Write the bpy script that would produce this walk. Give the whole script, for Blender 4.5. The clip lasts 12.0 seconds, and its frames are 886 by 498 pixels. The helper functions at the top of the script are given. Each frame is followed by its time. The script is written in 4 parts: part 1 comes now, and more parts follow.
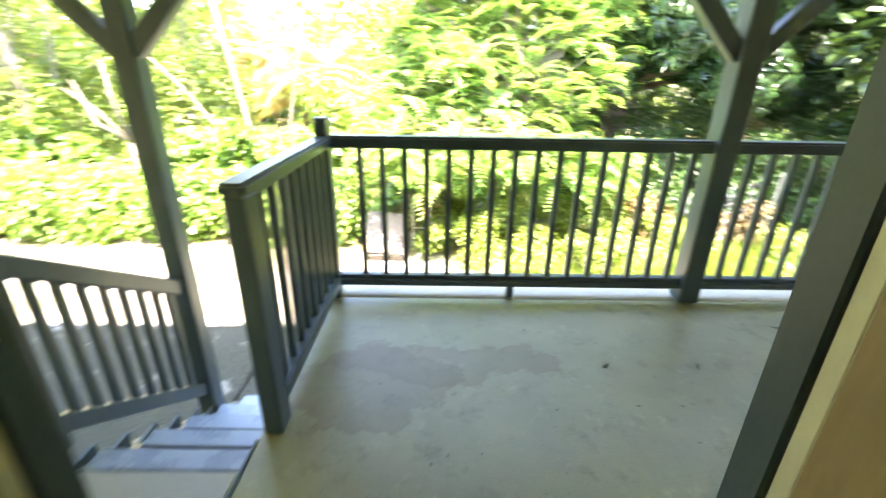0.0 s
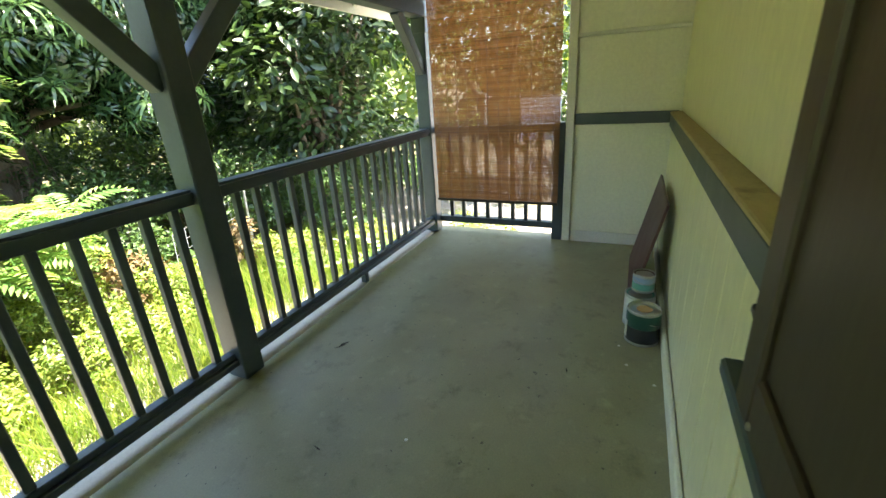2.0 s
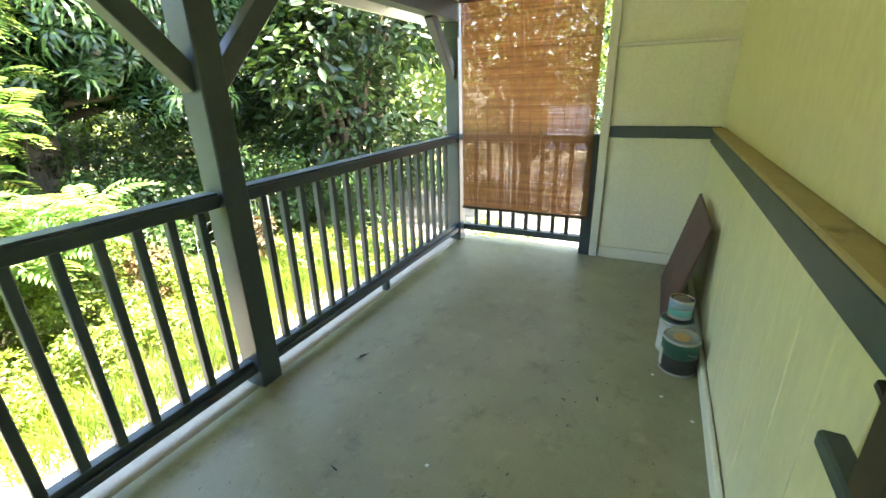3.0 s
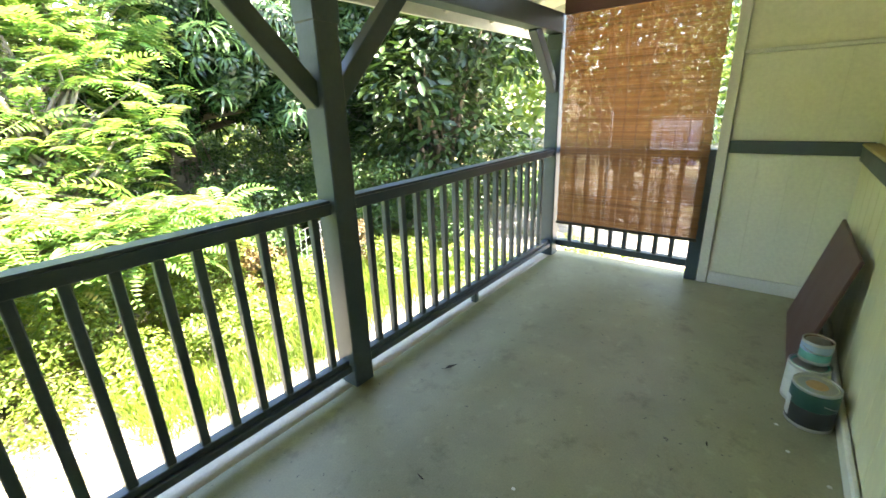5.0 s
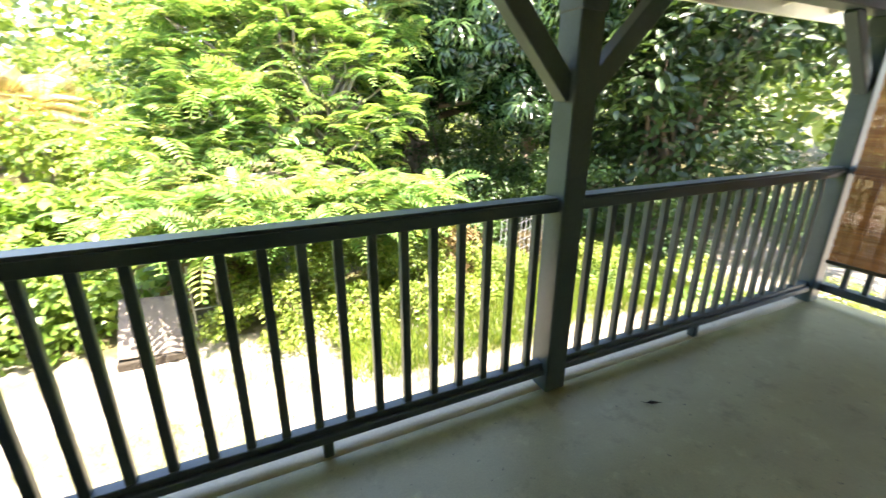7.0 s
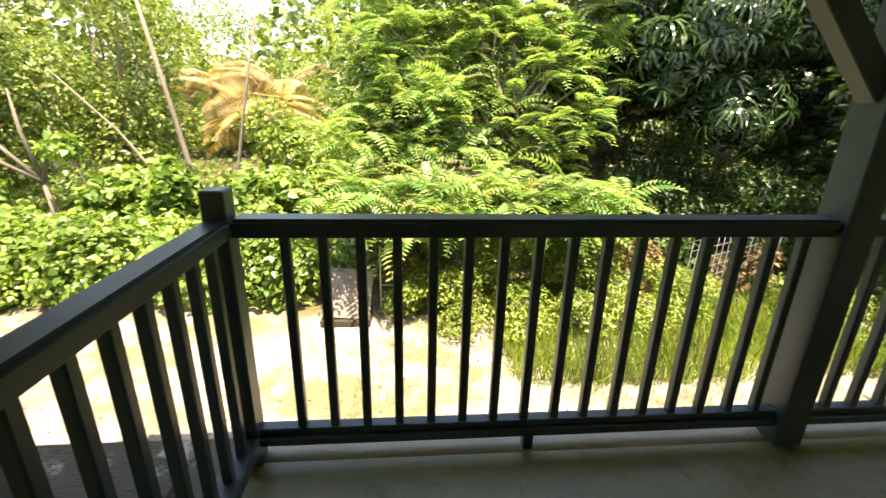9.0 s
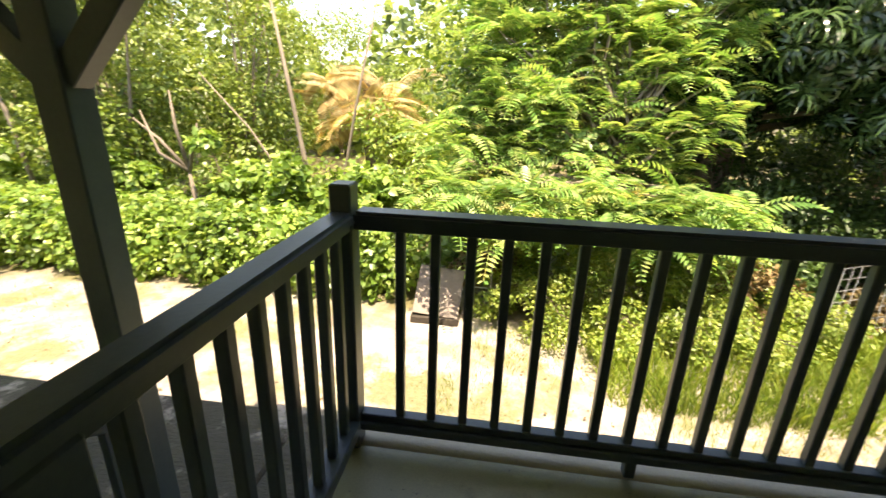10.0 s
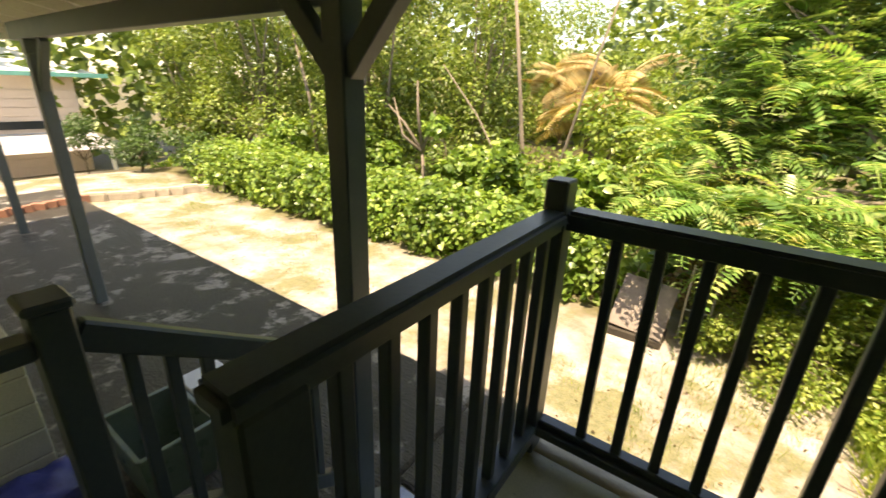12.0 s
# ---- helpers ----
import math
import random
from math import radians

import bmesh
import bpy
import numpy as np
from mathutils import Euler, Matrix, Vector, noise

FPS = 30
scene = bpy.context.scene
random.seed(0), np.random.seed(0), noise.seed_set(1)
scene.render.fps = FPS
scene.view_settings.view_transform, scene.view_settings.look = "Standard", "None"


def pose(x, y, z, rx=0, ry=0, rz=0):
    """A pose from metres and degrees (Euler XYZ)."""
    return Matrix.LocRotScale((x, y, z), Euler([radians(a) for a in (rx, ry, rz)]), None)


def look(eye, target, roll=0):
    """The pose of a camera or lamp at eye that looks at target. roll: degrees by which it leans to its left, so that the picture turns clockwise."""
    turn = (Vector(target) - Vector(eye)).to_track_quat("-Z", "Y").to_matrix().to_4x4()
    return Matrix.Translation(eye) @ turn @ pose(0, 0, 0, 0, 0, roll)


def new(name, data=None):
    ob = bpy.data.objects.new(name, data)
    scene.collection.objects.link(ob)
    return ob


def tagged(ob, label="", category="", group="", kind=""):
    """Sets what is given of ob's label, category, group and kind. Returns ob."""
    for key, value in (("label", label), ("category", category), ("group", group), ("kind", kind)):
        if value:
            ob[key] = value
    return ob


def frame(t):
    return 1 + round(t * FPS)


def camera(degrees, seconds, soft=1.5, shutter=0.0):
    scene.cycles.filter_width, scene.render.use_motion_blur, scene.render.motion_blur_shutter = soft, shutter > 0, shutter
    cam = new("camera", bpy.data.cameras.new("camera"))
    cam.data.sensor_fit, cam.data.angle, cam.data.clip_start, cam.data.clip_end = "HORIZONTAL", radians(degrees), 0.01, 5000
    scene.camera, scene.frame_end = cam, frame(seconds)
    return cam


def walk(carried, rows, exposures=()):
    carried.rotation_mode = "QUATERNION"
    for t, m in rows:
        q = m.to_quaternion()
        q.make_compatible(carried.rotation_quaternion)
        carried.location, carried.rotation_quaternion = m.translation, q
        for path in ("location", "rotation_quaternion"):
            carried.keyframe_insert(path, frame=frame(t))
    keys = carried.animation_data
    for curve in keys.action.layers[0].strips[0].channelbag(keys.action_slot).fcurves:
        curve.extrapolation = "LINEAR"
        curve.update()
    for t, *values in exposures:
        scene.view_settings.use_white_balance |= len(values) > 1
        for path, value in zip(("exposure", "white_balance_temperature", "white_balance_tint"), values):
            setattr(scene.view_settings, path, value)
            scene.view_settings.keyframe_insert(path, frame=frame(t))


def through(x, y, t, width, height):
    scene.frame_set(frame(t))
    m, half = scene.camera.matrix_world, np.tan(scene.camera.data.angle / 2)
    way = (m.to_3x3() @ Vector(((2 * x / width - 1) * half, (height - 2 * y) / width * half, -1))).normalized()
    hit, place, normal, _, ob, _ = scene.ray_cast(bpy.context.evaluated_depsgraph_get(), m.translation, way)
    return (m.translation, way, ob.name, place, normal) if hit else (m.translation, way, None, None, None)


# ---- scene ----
cam = camera(92.2, 12.0, soft=1.5, shutter=0.4)
PATH = [
    (0, (-0.072, 0.053, 1.29), (-0.05, 1.904, 0.533), 1.0),
    (0.5, (-0.066, 0.396, 1.348), (0.635, 2.097, 0.565), -1.0),
    (1, (-0.011, 0.576, 1.291), (1.211, 2.005, 0.608), -1.2),
    (1.5, (0.18, 0.585, 1.319), (1.66, 1.739, 0.628), -2.0),
    (2, (0.214, 0.68, 1.323), (1.914, 1.459, 0.613), -3.7),
    (2.5, (0.257, 0.758, 1.339), (1.956, 1.551, 0.643), -2.3),
    (3, (0.275, 0.782, 1.347), (1.95, 1.625, 0.652), -1.7),
    (5, (0.255, 0.844, 1.359), (1.743, 2.02, 0.723), -2.2),
    (5.5, (0.243, 0.87, 1.356), (1.657, 2.145, 0.744), -1.7),
    (6, (0.229, 0.91, 1.36), (1.498, 2.324, 0.735), -0.8),
    (6.5, (0.217, 0.961, 1.355), (1.289, 2.524, 0.715), -0.3),
    (7, (0.193, 0.98, 1.356), (1.012, 2.687, 0.713), 0.3),
    (7.5, (0.184, 0.975, 1.404), (0.716, 2.779, 0.724), -0.2),
    (9.5, (-0.177, 1.052, 1.316), (-0.172, 2.95, 0.686), 1.9),
    (10, (-0.189, 1.049, 1.318), (-0.428, 2.931, 0.687), 1.9),
    (10.5, (-0.202, 1.076, 1.323), (-0.633, 2.917, 0.67), 2.1),
    (11, (-0.207, 1.096, 1.324), (-0.834, 2.877, 0.664), 2.4),
    (11.5, (-0.221, 1.116, 1.323), (-1.078, 2.79, 0.642), 2.1),
    (12, (-0.243, 1.112, 1.32), (-1.316, 2.646, 0.615), 2.3),
]
walk(cam, [(t, look(eye, target, roll)) for t, eye, target, roll in PATH],
     exposures=[(0.0, 4.4, 7100, 17), (0.5, 3.5, 7100, 15), (1.0, 3.1, 7100, 15), (1.5, 3.2, 7000, 14), (2.5, 3.7, 7100, 13), (3.0, 4.0, 7000, 14), (5.5, 3.8, 7000, 15), (7.0, 3.25, 7300, 16), (7.5, 3.05, 7400, 16), (9.5, 2.15, 8600, 18), (11.0, 2.15, 8900, 18), (12.0, 1.75, 9400, 18)])

# ---- daylight ----
SUN_WAY = Vector((0.12, -0.27, 0.95)).normalized()
world = bpy.data.worlds.new("sky")
scene.world = world
world.use_nodes = True
sky = world.node_tree.nodes.new("ShaderNodeTexSky")
sky.sky_type = "NISHITA"
sky.sun_disc = False
sky.sun_elevation = math.asin(SUN_WAY.z)
sky.sun_rotation = math.atan2(SUN_WAY.x, SUN_WAY.y)
world.node_tree.links.new(sky.outputs["Color"], world.node_tree.nodes["Background"].inputs["Color"])
world.node_tree.nodes["Background"].inputs["Strength"].default_value = 0.15
sun_data = bpy.data.lights.new("sun", "SUN")
sun_data.energy, sun_data.angle, sun_data.color = 4.2, radians(0.5), (1.0, 0.95, 0.86)
sun = new("sun", sun_data)
sun.matrix_world = look(SUN_WAY * 30, (0, 0, 0))


# ---- materials ----
def nodes_of(name):
    m = bpy.data.materials.new(name)
    m.use_nodes = True
    nt = m.node_tree
    return m, nt, nt.nodes["Principled BSDF"]


def ramp(nt, fac, stops):
    r = nt.nodes.new("ShaderNodeValToRGB")
    while len(r.color_ramp.elements) < len(stops):
        r.color_ramp.elements.new(0.5)
    for e, (p, c) in zip(r.color_ramp.elements, stops):
        e.position, e.color = p, (*c, 1)
    nt.links.new(fac, r.inputs["Fac"])
    return r.outputs["Color"]


def noise_tex(nt, scale, detail=6.0, rough=0.6, stretch=None):
    co = nt.nodes.new("ShaderNodeTexCoord")
    n = nt.nodes.new("ShaderNodeTexNoise")
    n.inputs["Scale"].default_value = scale
    n.inputs["Detail"].default_value = detail
    n.inputs["Roughness"].default_value = rough
    out = co.outputs["Object"]
    if stretch:
        mp = nt.nodes.new("ShaderNodeMapping")
        mp.inputs["Scale"].default_value = stretch
        nt.links.new(out, mp.inputs["Vector"])
        out = mp.outputs["Vector"]
    nt.links.new(out, n.inputs["Vector"])
    return n.outputs["Fac"]


def mix(nt, fac, a, b, blend="MIX"):
    m = nt.nodes.new("ShaderNodeMix")
    m.data_type, m.blend_type = "RGBA", blend
    for sock, val in ((m.inputs[0], fac), (m.inputs[6], a), (m.inputs[7], b)):
        if isinstance(val, (int, float)):
            sock.default_value = val
        elif isinstance(val, tuple):
            sock.default_value = (*val, 1)
        else:
            nt.links.new(val, sock)
    return m.outputs[2]


def bump(nt, bsdf, height, strength, dist=0.004):
    b = nt.nodes.new("ShaderNodeBump")
    b.inputs["Strength"].default_value, b.inputs["Distance"].default_value = strength, dist
    nt.links.new(height, b.inputs["Height"])
    nt.links.new(b.outputs["Normal"], bsdf.inputs["Normal"])


def surface(name, a, b, rough=0.5, scale=6.0, fine=90.0, relief=0.25, dist=0.003, stain=None, stain_scale=1.4,
            stain_at=(0.55, 0.75), stretch=None, metal=0.0):
    """Two close tones, fine grain, and worn or stained patches."""
    m, nt, bs = nodes_of(name)
    broad, grain = noise_tex(nt, scale, 7, 0.62, stretch), noise_tex(nt, fine, 4, 0.6, stretch)
    col = ramp(nt, broad, ((0.3, a), (0.7, b)))
    col = mix(nt, 0.22, col, ramp(nt, grain, ((0.3, tuple(c * 0.55 for c in a)), (0.7, b))))
    if stain:
        patch = ramp(nt, noise_tex(nt, stain_scale, 8, 0.7), ((stain_at[0], (0, 0, 0)), (stain_at[1], (1, 1, 1))))
        col = mix(nt, patch, col, stain)
    nt.links.new(col, bs.inputs["Base Color"])
    rr = nt.nodes.new("ShaderNodeMapRange")
    rr.inputs["To Min"].default_value, rr.inputs["To Max"].default_value = max(rough - 0.12, 0.05), min(rough + 0.12, 1)
    nt.links.new(broad, rr.inputs["Value"])
    nt.links.new(rr.outputs["Result"], bs.inputs["Roughness"])
    bs.inputs["Metallic"].default_value = metal
    bump(nt, bs, grain, relief, dist)
    return m


def leaf_material(name, dark, mid, light, rough=0.4, through=0.35, warm=None):
    """Leaves: a tone for each leaf, drifting from clump to clump, with light coming through."""
    m, nt, bs = nodes_of(name)
    geo = nt.nodes.new("ShaderNodeNewGeometry")
    stops = [(0.0, dark), (0.5, mid), (1.0, light)]
    col = ramp(nt, geo.outputs["Random Per Island"], stops)
    clump = ramp(nt, noise_tex(nt, 1.3, 3), ((0.35, (0.62, 0.66, 0.55)), (0.65, (1.18, 1.15, 1.0))))
    col = mix(nt, 1.0, col, clump, "MULTIPLY")
    if warm:
        col = mix(nt, ramp(nt, noise_tex(nt, 3.1, 4), ((0.60, (0, 0, 0)), (0.74, (0.8, 0.8, 0.8)))), col, warm)
    nt.links.new(col, bs.inputs["Base Color"])
    bs.inputs["Roughness"].default_value = rough
    tr = nt.nodes.new("ShaderNodeBsdfTranslucent")
    nt.links.new(mix(nt, 1.0, col, (1.25, 1.2, 0.7), "MULTIPLY"), tr.inputs["Color"])
    ms = nt.nodes.new("ShaderNodeMixShader")
    ms.inputs["Fac"].default_value = through
    nt.links.new(bs.outputs["BSDF"], ms.inputs[1])
    nt.links.new(tr.outputs["BSDF"], ms.inputs[2])
    nt.links.new(ms.outputs["Shader"], nt.nodes["Material Output"].inputs["Surface"])
    return m


M_GREEN = surface("green_paint", (0.046, 0.070, 0.083), (0.066, 0.096, 0.112), 0.36, 5, 70, 0.25, 0.002,
                  stain=(0.10, 0.13, 0.135), stain_scale=9, stain_at=(0.66, 0.80))
M_TRIM = surface("green_trim_paint", (0.048, 0.076, 0.078), (0.062, 0.094, 0.096), 0.45, 7, 80, 0.2, 0.002)
M_CREAM = surface("cream_wall_paint", (0.80, 0.76, 0.47), (0.84, 0.80, 0.53), 0.42, 1.8, 40, 0.15, 0.002,
                  stain=(0.72, 0.67, 0.42), stain_scale=2.2, stain_at=(0.60, 0.85), stretch=(1, 1, 0.35))
M_PALE = surface("pale_wall_paint", (0.78, 0.77, 0.60), (0.83, 0.82, 0.66), 0.42, 2.2, 45, 0.15, 0.002)
M_WHITE = surface("off_white_paint", (0.70, 0.70, 0.62), (0.78, 0.77, 0.69), 0.5, 4, 60, 0.2, 0.002)
M_LEDGE = surface("bare_ledge", (0.42, 0.33, 0.15), (0.52, 0.42, 0.20), 0.6, 9, 60, 0.4, 0.003,
                  stain=(0.25, 0.19, 0.09), stain_scale=6, stain_at=(0.58, 0.7), stretch=(0.3, 1, 1))
def floor_material():
    """Painted concrete: worn tones, scuffs, hair cracks and a dried puddle by the steps."""
    m, nt, bs = nodes_of("painted_concrete")
    col = ramp(nt, noise_tex(nt, 2.1, 8, 0.65), ((0.3, (0.215, 0.212, 0.112)), (0.7, (0.315, 0.308, 0.165))))
    grain = noise_tex(nt, 130, 4)
    col = mix(nt, 0.2, col, ramp(nt, grain, ((0.3, (0.11, 0.105, 0.065)), (0.7, (0.36, 0.348, 0.205)))))
    col = mix(nt, ramp(nt, noise_tex(nt, 5.5, 9, 0.75), ((0.54, (0, 0, 0)), (0.68, (0.8, 0.8, 0.8)))), col, (0.155, 0.148, 0.075))
    pale = ramp(nt, noise_tex(nt, 9.0, 8, 0.7), ((0.57, (0, 0, 0)), (0.70, (0.6, 0.6, 0.6))))
    col = mix(nt, pale, col, (0.37, 0.362, 0.205))
    specks = ramp(nt, noise_tex(nt, 26, 3), ((0.67, (0, 0, 0)), (0.72, (1, 1, 1))))
    col = mix(nt, specks, col, (0.10, 0.09, 0.058))
    co = nt.nodes.new("ShaderNodeTexCoord")
    for px, py, sx, sy, edge in ((-0.38, 1.62, 1.7, 2.2, 0.86), (-0.05, 1.75, 1.1, 3.6, 0.80)):
        mp = nt.nodes.new("ShaderNodeMapping")
        mp.inputs["Location"].default_value = (-px * sx, -py * sy, 0)
        mp.inputs["Scale"].default_value = (sx, sy, 0)
        nt.links.new(co.outputs["Object"], mp.inputs["Vector"])
        ln = nt.nodes.new("ShaderNodeVectorMath")
        ln.operation = "LENGTH"
        nt.links.new(mp.outputs["Vector"], ln.inputs[0])
        ad = nt.nodes.new("ShaderNodeMath")
        ad.operation = "MULTIPLY_ADD"
        ad.inputs[1].default_value = 1.5
        nt.links.new(noise_tex(nt, 3.4, 7, 0.65), ad.inputs[0])
        nt.links.new(ln.outputs["Value"], ad.inputs[2])
        hv = nt.nodes.new("ShaderNodeMath")
        hv.operation = "MULTIPLY"
        hv.inputs[1].default_value = 0.5
        nt.links.new(ad.outputs["Value"], hv.inputs[0])
        edge = edge * 0.5 - 0.25
        rim = ramp(nt, hv.outputs["Value"], ((edge + 0.20, (0.22, 0.22, 0.22)), (edge + 0.485, (0.48, 0.48, 0.48)), (edge + 0.50, (0, 0, 0))))
        col = mix(nt, rim, col, (0.16, 0.115, 0.06))
    nt.links.new(col, bs.inputs["Base Color"])
    rr = nt.nodes.new("ShaderNodeMapRange")
    rr.inputs["To Min"].default_value, rr.inputs["To Max"].default_value = 0.26, 0.52
    nt.links.new(noise_tex(nt, 3.0, 7, 0.7), rr.inputs["Value"])
    nt.links.new(rr.outputs["Result"], bs.inputs["Roughness"])
    bump(nt, bs, noise_tex(nt, 40, 6, 0.65), 0.25, 0.002)
    return m


M_FLOOR = floor_material()
M_KERB = surface("kerb_concrete", (0.50, 0.46, 0.34), (0.60, 0.56, 0.43), 0.6, 5, 90, 0.4, 0.004,
                 stain=(0.28, 0.26, 0.16), stain_scale=5, stain_at=(0.6, 0.75))
M_TREAD = surface("blue_grey_tread_paint", (0.25, 0.31, 0.40), (0.33, 0.39, 0.48), 0.28, 6, 80, 0.25, 0.002,
                  stain=(0.13, 0.14, 0.15), stain_scale=7, stain_at=(0.6, 0.75))
M_LANDING = surface("grey_landing", (0.36, 0.37, 0.33), (0.43, 0.43, 0.38), 0.4, 3, 100, 0.25, 0.002)
M_BROWN = surface("brown_stain", (0.036, 0.028, 0.015), (0.055, 0.043, 0.023), 0.45, 8, 60, 0.3, 0.002, stretch=(1, 1, 0.15))
M_TANJAMB = surface("tan_jamb_wood", (0.36, 0.25, 0.10), (0.44, 0.32, 0.14), 0.5, 8, 60, 0.3, 0.002, stretch=(1, 1, 0.15))
M_PANEL = surface("red_brown_board", (0.085, 0.035, 0.030), (0.115, 0.050, 0.042), 0.5, 5, 80, 0.3, 0.002)
M_ROOF = surface("roof_sheet", (0.55, 0.52, 0.40), (0.64, 0.60, 0.47), 0.5, 3, 50, 0.3, 0.003,
                 stain=(0.34, 0.30, 0.20), stain_scale=2, stain_at=(0.6, 0.8))
M_BLUEPOST = surface("grey_post_paint", (0.13, 0.16, 0.18), (0.17, 0.20, 0.22), 0.45, 6, 60, 0.3, 0.003)
M_BARK = surface("bark", (0.10, 0.075, 0.05), (0.19, 0.15, 0.105), 0.85, 9, 45, 0.9, 0.02, stretch=(1, 1, 0.25))
M_BARKPALE = surface("pale_bark", (0.15, 0.12, 0.085), (0.25, 0.205, 0.15), 0.85, 9, 45, 0.9, 0.015, stretch=(1, 1, 0.25))
M_BLOCK = surface("cream_block", (0.50, 0.48, 0.36), (0.58, 0.56, 0.43), 0.75, 5, 70, 0.6, 0.006)
M_STONE = surface("kerb_stone", (0.36, 0.31, 0.24), (0.48, 0.43, 0.34), 0.85, 6, 50, 0.8, 0.01)
M_BRICK = surface("old_brick", (0.26, 0.12, 0.08), (0.36, 0.18, 0.12), 0.85, 6, 50, 0.7, 0.008)
M_BOARD = surface("weathered_board", (0.17, 0.14, 0.115), (0.25, 0.21, 0.175), 0.7, 7, 50, 0.4, 0.004,
                  stain=(0.07, 0.06, 0.05), stain_scale=4, stain_at=(0.52, 0.66), stretch=(1, 1, 0.4))
# also colours the step risers, where it stands for shadow between treads
M_DARK = surface("dark_brown_and_gap_shade", (0.035, 0.028, 0.02), (0.06, 0.05, 0.035), 0.95, 5, 40, 0.8, 0.02)
M_METAL = surface("galvanised_wire", (0.42, 0.42, 0.40), (0.52, 0.52, 0.50), 0.4, 9, 80, 0.2, 0.001, metal=0.8)
M_TIN = surface("tin_can_metal", (0.48, 0.48, 0.46), (0.58, 0.58, 0.56), 0.32, 12, 90, 0.2, 0.001, metal=0.9)
M_LABELGREEN = surface("dark_green_label", (0.018, 0.075, 0.055), (0.024, 0.095, 0.07), 0.4, 12, 80, 0.1, 0.001)
M_LABELBLACK = surface("black_label", (0.012, 0.013, 0.014), (0.022, 0.023, 0.023), 0.4, 12, 80, 0.1, 0.001)
M_LABELWHITE = surface("white_label", (0.62, 0.63, 0.58), (0.72, 0.72, 0.67), 0.45, 12, 80, 0.1, 0.001,
                       stain=(0.36, 0.38, 0.34), stain_scale=16, stain_at=(0.62, 0.72))
M_LABELTEAL = surface("teal_label", (0.10, 0.34, 0.28), (0.14, 0.42, 0.35), 0.45, 12, 80, 0.1, 0.001)
M_LABELBLUE = surface("pale_blue_label", (0.30, 0.42, 0.56), (0.36, 0.48, 0.62), 0.45, 12, 80, 0.1, 0.001)
M_DRIED = surface("dried_paint", (0.44, 0.26, 0.09), (0.56, 0.38, 0.17), 0.55, 22, 90, 0.5, 0.002)
M_LID = surface("pale_lid", (0.46, 0.47, 0.36), (0.56, 0.56, 0.44), 0.4, 12, 80, 0.2, 0.001)
M_CLOTH = surface("white_cloth", (0.66, 0.66, 0.72), (0.76, 0.76, 0.80), 0.9, 12, 120, 0.3, 0.002)
M_STRIPE = surface("cloth_stripe", (0.30, 0.32, 0.46), (0.36, 0.38, 0.52), 0.9, 12, 120, 0.3, 0.002)
M_HOUSEWALL = surface("house_siding", (0.58, 0.47, 0.38), (0.66, 0.55, 0.45), 0.7, 2, 40, 0.3, 0.004)
M_HOUSEROOF = surface("white_roof_metal", (0.74, 0.75, 0.74), (0.80, 0.81, 0.80), 0.5, 2, 40, 0.2, 0.003)
M_GLASSDARK = surface("dark_window", (0.02, 0.025, 0.028), (0.035, 0.04, 0.045), 0.1, 3, 30, 0.05, 0.001)
M_TUB = surface("grey_green_plastic", (0.15, 0.20, 0.16), (0.20, 0.26, 0.21), 0.3, 6, 60, 0.1, 0.001)
M_TUBBLUE = surface("pale_blue_plastic", (0.33, 0.46, 0.56), (0.40, 0.53, 0.62), 0.35, 6, 60, 0.1, 0.001)
M_TARP = surface("blue_tarp", (0.04, 0.05, 0.24), (0.06, 0.08, 0.32), 0.45, 7, 60, 0.4, 0.006)
M_INSIDE = surface("room_plaster", (0.52, 0.44, 0.25), (0.58, 0.50, 0.30), 0.7, 3, 60, 0.2, 0.002)

M_LEAFSMALL = leaf_material("small_leaves", (0.073, 0.127, 0.026), (0.163, 0.246, 0.051), (0.309, 0.388, 0.095), 0.42, 0.38, warm=(0.391, 0.299, 0.122))
M_LEAFFRESH = leaf_material("fresh_leaves", (0.121, 0.203, 0.038), (0.227, 0.338, 0.066), (0.389, 0.459, 0.123), 0.36, 0.42)
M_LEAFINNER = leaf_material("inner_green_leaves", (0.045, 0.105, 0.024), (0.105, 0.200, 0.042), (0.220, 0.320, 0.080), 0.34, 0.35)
M_LEAFVINE = leaf_material("vine_leaves", (0.083, 0.167, 0.031), (0.180, 0.306, 0.061), (0.362, 0.473, 0.140), 0.38, 0.4)
M_FROND = leaf_material("pinnate_leaves", (0.095, 0.22, 0.060), (0.205, 0.365, 0.115), (0.45, 0.53, 0.23), 0.30, 0.48, warm=(0.66, 0.46, 0.20))
M_LEAFMANGO = leaf_material("glossy_dark_leaves", (0.018, 0.044, 0.017), (0.038, 0.082, 0.030), (0.075, 0.135, 0.048), 0.22, 0.30)
M_LEAFBROAD = leaf_material("broad_dark_leaves", (0.014, 0.034, 0.010), (0.031, 0.065, 0.018), (0.062, 0.110, 0.028), 0.40, 0.25)
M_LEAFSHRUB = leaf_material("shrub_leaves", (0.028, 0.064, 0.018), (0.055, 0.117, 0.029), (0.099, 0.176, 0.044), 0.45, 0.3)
M_WEED = leaf_material("weed_leaves", (0.11, 0.19, 0.035), (0.22, 0.32, 0.065), (0.40, 0.46, 0.13), 0.42, 0.42, warm=(0.36, 0.30, 0.12))
M_GRASS = leaf_material("grass_blades", (0.11, 0.19, 0.030), (0.19, 0.29, 0.046), (0.33, 0.38, 0.09), 0.45, 0.45)
